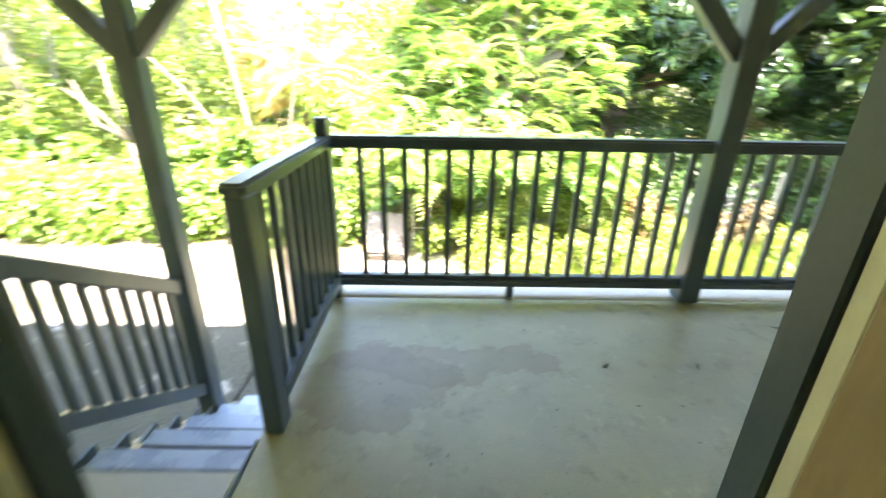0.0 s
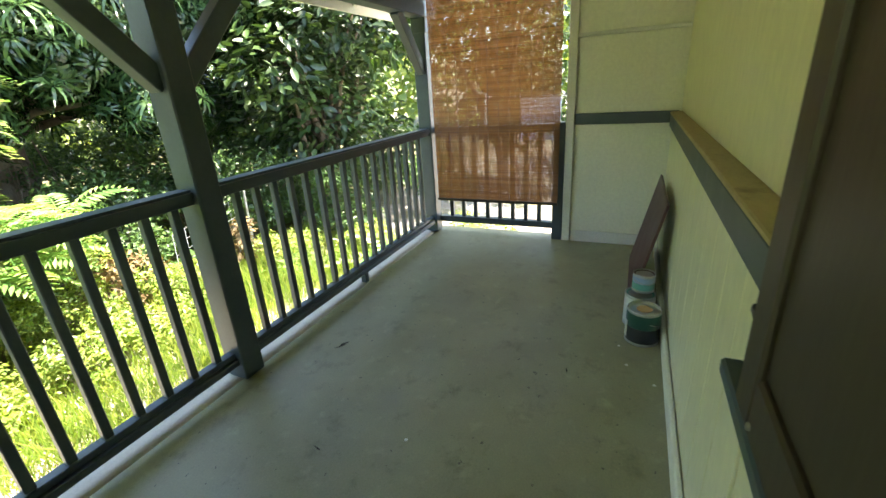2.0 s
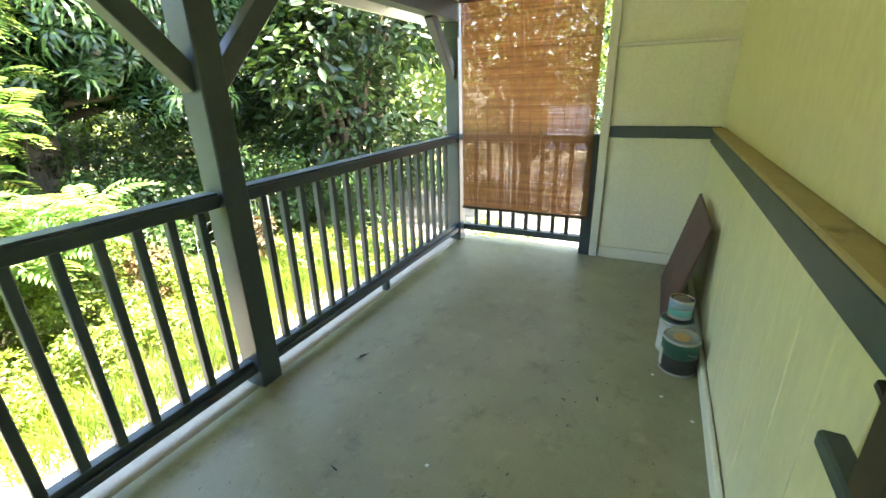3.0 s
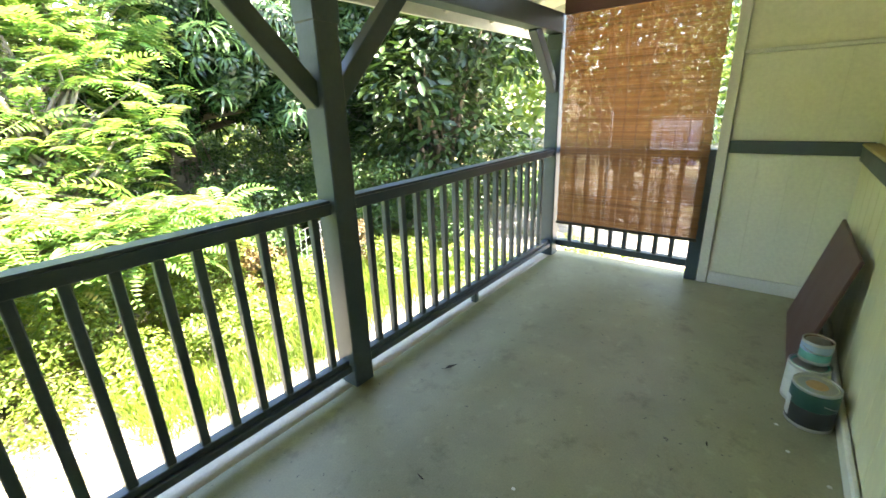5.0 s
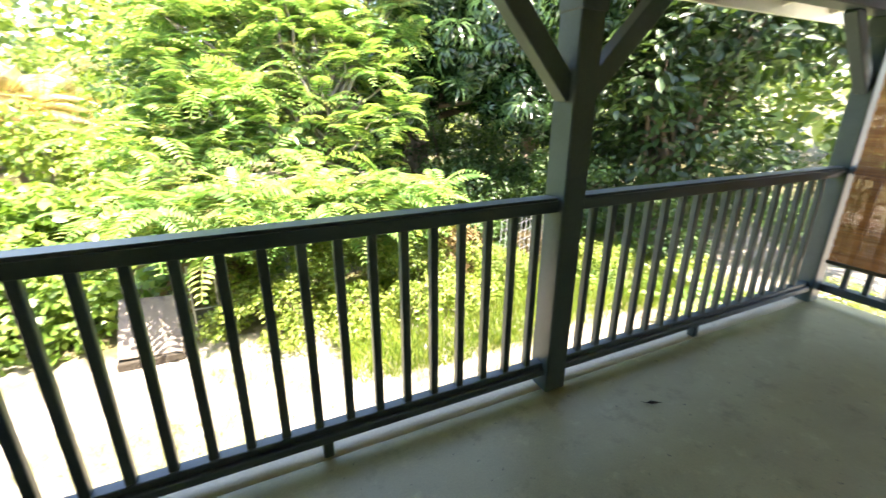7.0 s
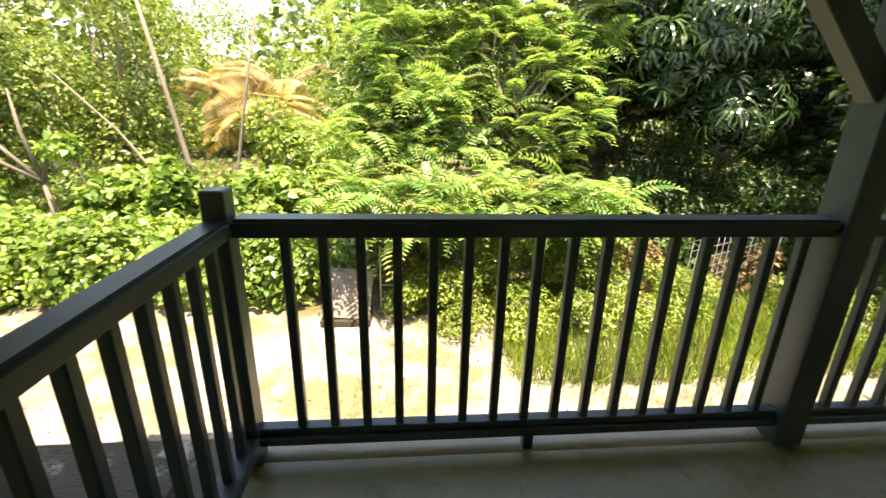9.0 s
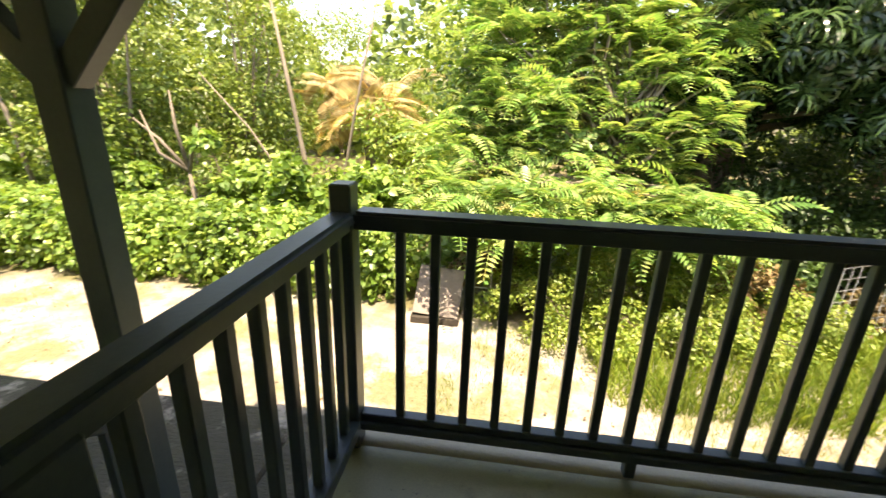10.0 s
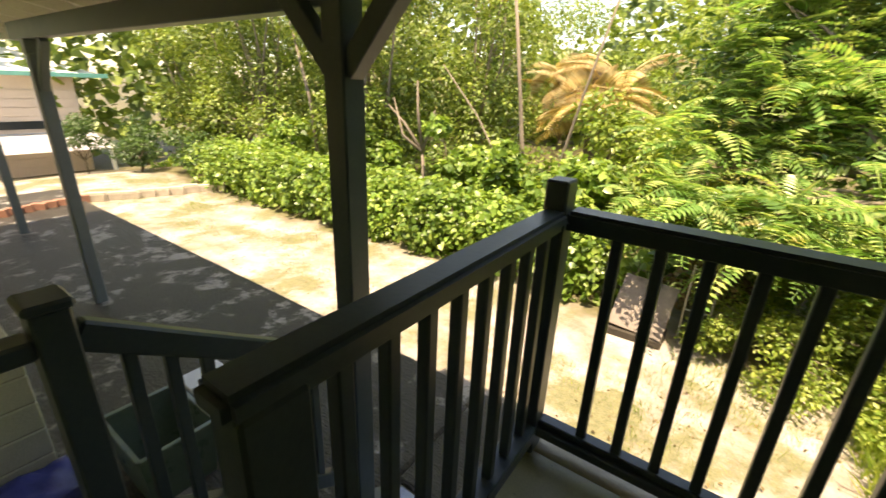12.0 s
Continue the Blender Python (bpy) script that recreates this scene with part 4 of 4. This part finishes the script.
# ---- plants ----
def blob_points(blobs, n, shell=0.55):
    """Leaf places in lumpy ellipsoids (centre, radii), denser towards the skin, with the way out at each."""
    vol = np.array([r[0] * r[1] * r[2] for _, r in blobs]) ** 0.67
    pick = RNG.choice(len(blobs), n, p=vol / vol.sum())
    c = np.array([b[0] for b in blobs], float)[pick]
    r = np.array([b[1] for b in blobs], float)[pick]
    d = RNG.normal(size=(n, 3))
    d /= np.linalg.norm(d, axis=1, keepdims=True)
    k = shell + (1 - shell) * RNG.random((n, 1)) ** 0.6
    k *= 1 + 0.16 * np.sin(d[:, :1] * 7 + pick[:, None]) * np.cos(d[:, 1:2] * 6 + 1.3 * pick[:, None])
    return c + d * r * k, d


def leaf_turns(out, up=0.7, wild=0.6):
    n = out * 0.6 + np.array([0, 0, up]) + RNG.normal(size=out.shape) * wild
    return facing(n, out + RNG.normal(size=out.shape) * 0.8)


def limbs(base, tips, r, owner, bark, bend=0.2):
    """Trunk fork to each tip: bowed, tapering limbs."""
    b = Vector(base)
    for tip in tips:
        bm = bmesh.new()
        t = Vector(tip)
        m1 = b.lerp(t, 0.35) + Vector((random.uniform(-bend, bend), random.uniform(-bend, bend), 0.25 * (t - b).length * 0.3))
        m2 = b.lerp(t, 0.7) + Vector((random.uniform(-bend, bend), random.uniform(-bend, bend), 0.1))
        tube([b, m1, m2, t], (r, r * 0.7, r * 0.42, r * 0.15), 7, bm)
        part("limb", bm, bark, owner, smooth=True)


def tree(at, height, radius, low, leaves, size, material, shape, label, name="tree", lumps=9, bark=None, r=0.09, shell=0.45, wild=0.6, up=0.7, lean=(0, 0)):
    x, y = at
    t = empty(name, label, "tree", at=(0, 0, 0))
    z0 = ground_height(x, y)
    blobs, tips = [], []
    for i in range(lumps):
        a = i * 2.4 + random.random()
        q = math.sqrt((i + 0.5) / lumps)
        z = low + (height - low) * (0.1 + 0.8 * random.random())
        squeeze = 0.55 + 0.45 * math.sin(math.pi * min(max((z - low) / (height - low), 0.05), 0.95))
        c = (x + lean[0] + radius * 0.75 * q * math.cos(a) * squeeze, y + lean[1] + radius * 0.75 * q * math.sin(a) * squeeze, z)
        rr = radius * random.uniform(0.32, 0.55)
        blobs.append((c, (rr, rr, rr * random.uniform(0.55, 0.85))))
        tips.append(c)
    trunk = bmesh.new()
    fork = Vector((x + lean[0] * 0.4, y + lean[1] * 0.4, z0 + max((low - z0) * 0.75, 0.4)))
    tube([(x, y, z0 - 0.15), (x + 0.04, y, z0 + 0.3), fork], (r * 1.5, r * 1.1, r), 9, trunk)
    part("trunk", trunk, bark or M_BARK, t, smooth=True)
    limbs(fork, tips, r * 0.7, t, bark or M_BARK)
    p, out = blob_points(blobs, leaves, shell)
    vs, fs = shape
    scatter("crown", vs, fs, p, leaf_turns(out, up, wild), size * RNG.uniform(0.65, 1.25, leaves), material, t)
    return t


SMALL = "bright small-leaved tree at the yard's edge"
for x, y, h, r, low, n in ((-16.5, 10.5, 6.0, 2.6, -0.2, 9000), (-13.2, 9.6, 5.4, 2.3, 0.0, 9500), (-10.4, 10.6, 5.8, 2.4, 0.1, 9500),
                           (-8.3, 9.2, 4.8, 2.0, 0.2, 9500), (-6.4, 11.4, 5.6, 2.0, 0.4, 8500), (-12.0, 14.0, 7.2, 3.0, 0.2, 7000),
                           (-20.5, 11.5, 7.0, 3.0, 0.0, 7000), (-17.5, 15.5, 8.0, 3.4, 0.5, 6000), (-8.6, 15.0, 7.0, 2.8, 0.5, 6500), (-15.4, 8.4, 3.2, 1.4, 0.0, 5000)):
    tree((x, y), h, r, low - 0.8, int(n * 1.35), 0.125, M_LEAFSMALL, (OVAL, OVAL_F), SMALL, lumps=13, r=0.08, bark=M_BARKPALE)
for x, y, h, r, low, n in ((-3.2, 18.5, 4.6, 2.4, -0.6, 6500), (-7.0, 19.0, 5.2, 2.4, -0.6, 5500), (-0.6, 13.6, 5.6, 2.4, -0.4, 8000), (2.6, 13.0, 7.0, 2.8, -0.2, 8000), (-2.2, 10.2, 1.5, 1.2, -1.0, 5000)):
    tree((x, y), h, r, low, n, 0.13, M_LEAFFRESH, (OVAL, OVAL_F), "fresh green leafy tree behind the hedge", lumps=12, r=0.07, bark=M_BARKPALE)
# climbers and undergrowth behind the hedge
for x, y, h, r, n in ((-5.2, 8.4, 0.9, 0.85, 2600), (-3.9, 8.0, 0.7, 0.7, 2200), (-7.4, 8.2, 0.3, 0.9, 2400), (-2.4, 8.0, 0.35, 0.9, 2600), (-10.6, 8.2, 0.4, 1.0, 2400), (-0.4, 7.9, 0.1, 0.9, 2600)):
    tree((x, y), h, r, -1.1, n, 0.14, M_LEAFVINE, (HEART, HEART_F), "broad-leaved undergrowth behind the hedge", name="shrub", lumps=9, r=0.03)


def sapling(points, r, label):
    s = empty("sapling", label, "sapling", "thin bare stems")
    part("stem", tube(points, [r * (1 - 0.65 * i / (len(points) - 1)) for i in range(len(points))], 7), M_BARKPALE, s, smooth=True)
    return s


sapling([(-3.55, 8.5, -1.2), (-3.63, 8.5, -0.3), (-3.85, 8.5, 1.2), (-4.2, 8.5, 3.4)], 0.065, "thin pale leaning trunk behind the hedge")
sapling([(-3.25, 8.5, -1.2), (-3.0, 8.5, 0.0), (-2.72, 8.5, 1.3), (-2.3, 8.5, 3.0)], 0.04, "thin bare upright stem behind the hedge")
sapling([(-3.5, 8.0, -0.9), (-4.1, 8.2, 0.2), (-4.6, 8.3, 0.85), (-5.5, 8.4, 1.75)], 0.03, "long fallen branch leaning over undergrowth")
st = sapling([(-5.98, 8.5, -1.2), (-6.0, 8.5, -0.6), (-6.07, 8.5, 0.1)], 0.075, "brown broken trunk with bare forked branches")
for a, b in (((-6.5, 8.4, 0.6), (-6.95, 8.4, 0.95)), ((-6.2, 8.5, 0.8), (-6.22, 8.5, 1.45)), ((-6.45, 8.3, 0.35), (-6.7, 8.3, 1.1)), ((-5.9, 8.5, 0.5), (-5.75, 8.5, 0.9))):
    part("branch", tube([(-6.05, 8.5, 0.0), a, b], (0.04, 0.03, 0.012), 6), M_BARKPALE, st, smooth=True)
sapling([(-7.9, 8.5, -1.2), (-7.95, 8.5, -0.6), (-7.8, 8.5, 0.9), (-8.1, 8.6, 3.4)], 0.10, "leaning brown trunk among the leaves")
sapling([(-9.6, 8.6, -1.2), (-9.9, 8.6, 1.0), (-10.8, 8.8, 3.0)], 0.06, "slanting pale trunk among the leaves")


def build_hedge():
    h = empty("hedge", "low hedge overgrown with bright heart-shaped vine leaves", "hedge")
    blobs = []
    for i in range(34):
        u = i / 33
        x = -11.2 + 9.6 * u
        y = 6.45 + 0.12 * math.sin(i * 1.7)
        top = -0.10 - 0.12 * u + 0.10 * math.sin(i * 2.3)
        for k in range(2):
            blobs.append(((x + random.uniform(-0.2, 0.2), y + 0.35 * k, (top + GZ) / 2 - 0.05 + 0.06 * k), (0.42, 0.52, (top - GZ) / 2 + 0.08)))
    p, out = blob_points(blobs, 30000, 0.72)
    p[:, 2] = np.maximum(p[:, 2], GZ + 0.02)
    scatter("vine_leaves", HEART, HEART_F, p, leaf_turns(out, 0.8, 0.55), 0.070 * RNG.uniform(0.5, 1.7, len(p)), M_LEAFVINE, h)
    bm = bmesh.new()
    for i in range(40):
        x = -11 + 9.3 * i / 39
        tube([(x, 6.5, GZ - 0.1), (x + 0.1, 6.45, GZ + 0.4), (x - 0.05, 6.5, GZ + 0.8)], (0.02, 0.014, 0.006), 5, bm)
    part("stems", bm, M_BARK, h)


build_hedge()
for x, y, r in ((-12.7, 6.6, 0.75), (-13.9, 5.9, 0.6), (-15.2, 6.4, 0.9), (-16.6, 5.4, 0.8)):
    tree((x, y), GZ + 0.75 + r * 0.6, r, GZ + 0.15, int(2600 * r), 0.09, M_LEAFSHRUB, (OVAL, OVAL_F), "small rounded green shrub by the far lawn", name="shrub", lumps=7, r=0.02)


def build_palm():
    """A dying palm: big dry fronds folded down round the trunk, a few still arching."""
    p = empty("palm", "palm with large drooping dry orange and straw fronds", "palm tree")
    x, y, z = -4.0, 13.4, 2.0
    part("trunk", tube([(x + 0.2, y, GZ - 0.2), (x, y, 0.4), (x, y, z)], (0.24, 0.19, 0.17), 10), M_BARK, p, smooth=True)
    vs, fs = pinnate(34, 1.0, 0.24, 0.42, 0.025)
    n = 30
    a = np.arange(n) * 2.4 + 0.4
    hubs = np.array([[x - 0.9, y - 0.3, z - 0.2], [x + 0.5, y, z - 0.1], [x + 0.1, y - 0.4, z - 0.9]])
    pl = hubs[np.arange(n) % 3] + RNG.normal(size=(n, 3)) * 0.22
    d = np.stack([np.cos(a), np.sin(a), RNG.uniform(-0.75, 0.35, n)], 1)
    zt = np.array([[0, 0, 1.0]]) - d * (d[:, 2:] / (d * d).sum(1, keepdims=True)) + RNG.normal(size=d.shape) * 0.35
    scatter("dry_fronds", vs, fs, pl, facing(zt, d), RNG.uniform(1.1, 1.9, n), M_DRY, p)


build_palm()


def build_feather_tree():
    """The sunlit tree before the railing, with feather leaves spraying from its twig ends."""
    t = empty("feather_leaved_tree", "sunlit tree with long yellow-green feather leaves", "tree")
    part("trunk", tube([(1.2, 7.3, GZ - 0.2), (1.05, 7.3, -0.3), (1.3, 7.2, 0.5)], (0.11, 0.085, 0.07), 9), M_BARKPALE, t, smooth=True)
    tips = []
    for i in range(116):
        z = 0.3 + 3.3 * RNG.random() ** 0.85
        half = 1.45 + 0.55 * math.sin(math.pi * min((z + 0.4) / 4.0, 1))
        tips.append(np.array([0.45 + 0.22 * z + half * RNG.uniform(-1, 1), 6.35 + 0.42 * z + 0.55 * RNG.random(), z]))
    # low sprays that lean out over the yard
    for i in range(46):
        u = i / 45
        tips.append(np.array([-0.95 + 3.35 * u + RNG.normal() * 0.12, RNG.uniform(5.75, 6.3), RNG.uniform(-0.1, 0.45)]))
    limbs((1.3, 7.2, 0.4), [tuple(q) for q in tips[::3]], 0.035, t, M_BARKPALE, 0.3)
    pl, dr = [], []
    for q in tips:
        k = int(RNG.integers(7, 12))
        for j in range(k):
            a = j * 2.4 + RNG.random()
            pl.append(q + RNG.normal(size=3) * 0.03)
            dr.append((math.cos(a), math.sin(a), RNG.uniform(-0.35, 0.55)))
    pl, d = np.array(pl), np.array(dr)
    zt = np.array([[0, 0, 1.0]]) - d * (d[:, 2:] / (d * d).sum(1, keepdims=True)) + RNG.normal(size=d.shape) * 0.22
    vs, fs = pinnate(11, 1.0, 0.20, 0.42, 0.17)
    scatter("crown", vs, fs, pl, facing(zt, d), RNG.uniform(0.40, 0.66, len(pl)), M_FROND, t)
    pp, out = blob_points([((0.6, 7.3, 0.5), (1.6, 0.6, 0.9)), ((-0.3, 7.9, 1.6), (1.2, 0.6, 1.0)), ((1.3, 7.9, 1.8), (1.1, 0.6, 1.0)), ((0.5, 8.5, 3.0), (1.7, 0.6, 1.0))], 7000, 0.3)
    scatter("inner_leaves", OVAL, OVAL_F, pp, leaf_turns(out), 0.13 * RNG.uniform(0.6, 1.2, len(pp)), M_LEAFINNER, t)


build_feather_tree()


def build_mango():
    t = empty("dark_leaved_tree", "large tree with dark glossy drooping leaf rosettes", "tree")
    x, y = 3.6, 9.3
    part("trunk", tube([(x, y, GZ - 0.3), (x - 0.1, y, 0.0), (x - 0.05, y, 1.2)], (0.36, 0.28, 0.22), 12), M_BARK, t, smooth=True)
    for k in range(9):
        a = 3.5 + k * 0.22 + 0.1 * math.sin(k * 5)
        foot = Vector((x + (0.7 + 0.25 * math.sin(k * 3)) * math.cos(a), y + 0.7 * math.sin(a), GZ - 0.1))
        head = Vector((x - 0.35 + 0.08 * k, y - 0.25, 0.75 + 0.2 * math.sin(k * 2)))
        mid = foot.lerp(head, 0.5) + Vector((0.12 * math.sin(k * 4), -0.12, 0.05))
        part("hanging_root", tube([head, mid, foot], (0.010, 0.014, 0.022), 6), M_BARK, t, smooth=True)
    blobs = []
    for i in range(34):
        a = i * 2.4
        q = math.sqrt((i + 0.5) / 34)
        blobs.append(((x + 1.3 + 2.6 * q * math.cos(a), y - 0.8 + 1.7 * q * math.sin(a), 0.95 + 3.3 * random.random() + 0.3 * (1 - q)), (0.85, 0.8, 0.62)))
    limbs((x - 0.05, y, 1.0), [b[0] for b in blobs[::3]], 0.07, t, M_BARK, 0.3)
    p, out = blob_points(blobs, 5600, 0.45)
    p[:, 2] = np.maximum(p[:, 2], 0.40)
    vs, fs = whorl(11, 0.45, 0.065)
    n = out * 0.8 + np.array([0, 0, 0.55]) + RNG.normal(size=out.shape) * 0.25
    scatter("crown", vs, fs, p, facing(n), 0.27 * RNG.uniform(0.75, 1.25, len(p)), M_LEAFMANGO, t)


build_mango()
tree((7.4, 6.6), 4.8, 2.3, -0.3, 9500, 0.21, M_LEAFBROAD, (BROAD, HEART_F), "dense tree with broad dark green leaves", lumps=18, r=0.12, up=0.9, wild=0.5, shell=0.6)
tree((10.4, 3.6), 5.2, 2.4, -0.2, 6500, 0.18, M_LEAFBROAD, (BROAD, HEART_F), "leafy tree seen beyond the blind", lumps=14, r=0.12)
tree((11.2, 8.4), 6.5, 3.0, 0.0, 7000, 0.20, M_LEAFSHRUB, (BROAD, HEART_F), "tall green tree behind the dark ones", lumps=14, r=0.14)
tree((8.6, 12.4), 7.5, 3.2, 0.2, 7000, 0.20, M_LEAFSHRUB, (BROAD, HEART_F), "tall green tree behind the dark ones", lumps=14, r=0.14)
tree((14.5, 0.5), 6.5, 3.0, -0.4, 6000, 0.22, M_LEAFSMALL, (OVAL, OVAL_F), "bright tree far beyond the porch end", lumps=12, r=0.14)
# shrubs near the dark tree are added, dark-leaved, to fill its shadowed hollow
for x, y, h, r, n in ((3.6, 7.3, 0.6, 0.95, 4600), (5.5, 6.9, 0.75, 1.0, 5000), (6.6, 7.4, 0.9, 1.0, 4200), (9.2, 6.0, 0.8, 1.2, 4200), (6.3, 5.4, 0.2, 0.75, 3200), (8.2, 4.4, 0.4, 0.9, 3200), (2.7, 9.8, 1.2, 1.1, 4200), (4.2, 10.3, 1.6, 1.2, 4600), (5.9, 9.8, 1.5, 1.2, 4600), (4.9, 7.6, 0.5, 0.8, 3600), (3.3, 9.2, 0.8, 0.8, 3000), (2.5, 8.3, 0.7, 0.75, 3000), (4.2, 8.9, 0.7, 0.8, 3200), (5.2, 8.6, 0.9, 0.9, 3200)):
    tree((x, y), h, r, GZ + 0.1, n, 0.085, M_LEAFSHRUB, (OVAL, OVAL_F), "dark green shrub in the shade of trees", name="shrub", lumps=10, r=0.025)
for x, y in ((2.9, 6.3), (4.4, 6.2), (-0.25, 6.45)):
    tree((x, y), -0.30, 0.5, GZ + 0.1, 900, 0.09, M_DRYLEAF, (OVAL, OVAL_F), "dry brown weeds beside the wire panel", name="shrub", lumps=6, r=0.015)


for x, y, h, r, n in ((0.5, 5.6, -0.6, 0.5, 1500), (1.2, 5.35, -0.66, 0.5, 1500), (1.9, 5.3, -0.7, 0.45, 1300), (2.6, 5.4, -0.58, 0.5, 1500), (-0.1, 5.9, -0.5, 0.45, 1300), (3.3, 5.7, -0.45, 0.5, 1500), (0.8, 6.0, -0.3, 0.5, 1500), (2.2, 5.9, -0.3, 0.55, 1700),
                      (4.9, 5.4, -0.55, 0.5, 1400), (5.7, 4.6, -0.6, 0.5, 1400), (5.3, 3.6, -0.7, 0.4, 1100), (4.75, 1.9, -0.45, 0.4, 1300), (5.6, 2.6, -0.3, 0.5, 1500), (0.9, 6.5, -0.2, 0.6, 2000), (1.7, 6.3, -0.35, 0.55, 1700), (0.1, 6.5, -0.25, 0.55, 1800), (2.5, 6.6, -0.1, 0.6, 2000)):
    tree((x, y), h, r, GZ + 0.05, int(n * 1.7), 0.052, M_WEED, (OVAL, OVAL_F), "bright leafy weeds growing in front of the trees", name="weed_clump", lumps=8, r=0.012)


def litter():
    n = 1500
    p = np.stack([RNG.uniform(-9, 5.5, n), RNG.uniform(3.2, 6.6, n), np.zeros(n)], 1)
    keep = np.sin(p[:, 0] * 1.1 + 1) + np.cos(p[:, 1] * 2.9) + RNG.normal(size=n) * 0.7 > 0.1
    p = p[keep]
    p[:, 2] = [ground_height(a, b) + 0.012 for a, b in p[:, :2]]
    nn = np.array([[0, 0, 1.0]]) + RNG.normal(size=p.shape) * 0.35
    tagged(scatter("leaf_litter", OVAL, OVAL_F, p, facing(nn), RNG.uniform(0.02, 0.05, len(p)), M_DRYLEAF), "dry fallen leaves scattered over the yard", "leaf litter", kind="stuff")


litter()


def grass(name, n, box, size, material, label, thin=None):
    x0, x1, y0, y1 = box
    p = np.stack([RNG.uniform(x0, x1, n), RNG.uniform(y0, y1, n), np.zeros(n)], 1)
    keep = np.sin(p[:, 0] * 1.9 + 0.7) * np.cos(p[:, 1] * 2.3) + RNG.normal(size=n) * 0.45 > (0.0 if thin is None else thin)
    p = p[keep]
    p[:, 2] = [ground_height(a, b) - 0.01 for a, b in p[:, :2]]
    nn = np.array([[0, 0, 1.0]]) + RNG.normal(size=p.shape) * 0.28
    ob = scatter(name, BLADE, BLADE_F, p, facing(nn), size * RNG.uniform(0.5, 1.4, len(p)), material)
    tagged(ob, label, "grass", kind="stuff")


grass("long_grass", 22000, (0.9, 6.4, 4.3, 6.5), 0.24, M_GRASS, "long bright green grass below the porch", -0.5)
grass("short_grass", 26000, (-0.6, 6.6, 3.7, 5.6), 0.075, M_GRASS, "short sparse grass on pale ground", 0.05)
grass("lawn_tufts", 20000, (-12, 0.6, 4.3, 6.2), 0.06, M_GRASS, "thin grass patches at the hedge's foot", 0.25)
grass("far_lawn", 9000, (-14.5, -7.5, 3.6, 6.0), 0.055, M_GRASS, "mossy lawn patch near the far kerb", -0.1)

vs, fs = pinnate(9, 1.0, 0.16, 0.6)
for k, (x, y) in enumerate(((4.6, 4.9), (5.4, 4.5), (3.6, 6.0), (4.85, 3.3), (4.9, 2.2), (5.1, 1.5))):
    fern = empty("fern", "bright fern clump growing below the railing", "fern", "ferns below the porch")
    a = np.arange(13) * 2.4
    d = np.stack([np.cos(a), np.sin(a), RNG.uniform(0.5, 1.1, 13)], 1)
    zt = np.array([[0, 0, 1.0]]) - d * (d[:, 2:] / (d * d).sum(1, keepdims=True))
    size = 1.1 if k > 2 else 0.6
    scatter("fronds", vs, fs, np.tile([[x, y, GZ]], (13, 1)), facing(zt, d), size * RNG.uniform(0.6, 1.0, 13), M_FROND, fern)

# low undergrowth that covers the soil behind the hedge and under the trees
def undergrowth():
    n = 15000
    p = np.stack([RNG.uniform(-16, 13, n), 6.9 + 10 * RNG.random(n) ** 1.3, np.zeros(n)], 1)
    p[:, 2] = [ground_height(a, b) for a, b in p[:, :2]]
    p[:, 2] += RNG.random(n) ** 1.5 * (0.45 + 0.35 * np.sin(p[:, 0] * 1.3) * np.cos(p[:, 1] * 0.9))
    # leaves past x = 2.2 are darker, the trees' shade put into colour
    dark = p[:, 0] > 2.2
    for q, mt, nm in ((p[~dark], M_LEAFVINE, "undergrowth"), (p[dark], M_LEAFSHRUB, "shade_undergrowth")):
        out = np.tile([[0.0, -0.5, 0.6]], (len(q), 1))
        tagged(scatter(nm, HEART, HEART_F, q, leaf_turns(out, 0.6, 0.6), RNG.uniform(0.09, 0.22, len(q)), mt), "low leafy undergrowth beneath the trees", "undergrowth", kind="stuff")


undergrowth()

# far woods that close the view
def far_woods():
    n = 26000
    a = RNG.uniform(radians(-5), radians(205), n)
    d = RNG.uniform(21, 30, n)
    gap = np.exp(-((a - radians(111)) / radians(5.0)) ** 2)
    top = (3.6 + 0.15 * (d - 20) + 2.4 * np.sin(a * 9) * np.cos(a * 23 + d * 0.3)) * (1 - 0.45 * gap) + 2.5 * (1 - gap)
    z = -1.5 + (top + 1.5) * RNG.random(n) ** 0.8
    p = np.stack([d * np.cos(a), d * np.sin(a), z], 1)
    out = np.stack([-np.cos(a), -np.sin(a), 0 * a + 0.5], 1)
    ob = scatter("far_woods", HEART, HEART_F, p, leaf_turns(out, 0.6, 0.6), RNG.uniform(0.28, 0.62, n), M_LEAFSMALL)
    tagged(ob, "distant green woods beyond the yard", "woods", kind="stuff")
    # a wooded hill behind the gap
    bm = bmesh.new()
    grid = []
    for i in range(60):
        x = -150 + 300 * i / 59
        row = []
        for j in range(8):
            y = 55 + 12 * j
            h = 9.0 * math.exp(-((x + 35) / 60) ** 2) * math.sin(min(j / 5, 1) * math.pi / 2) + 2.2 * noise.noise(Vector((x * 0.09, y * 0.09, 1))) * (j > 0)
            row.append(bm.verts.new((x, y, h + (-2 if j == 0 else 1.2))))
        grid.append(row)
    for i in range(59):
        for j in range(7):
            bm.faces.new((grid[i][j], grid[i + 1][j], grid[i + 1][j + 1], grid[i][j + 1]))
    hill = surface("wooded_hill", (0.09, 0.11, 0.035), (0.24, 0.22, 0.09), 0.9, 0.25, 2.0, 0.9, 0.5)
    tagged(part("backdrop", bm, hill, smooth=True), "pale green hillside far behind the trees", "hill", kind="structure")


far_woods()
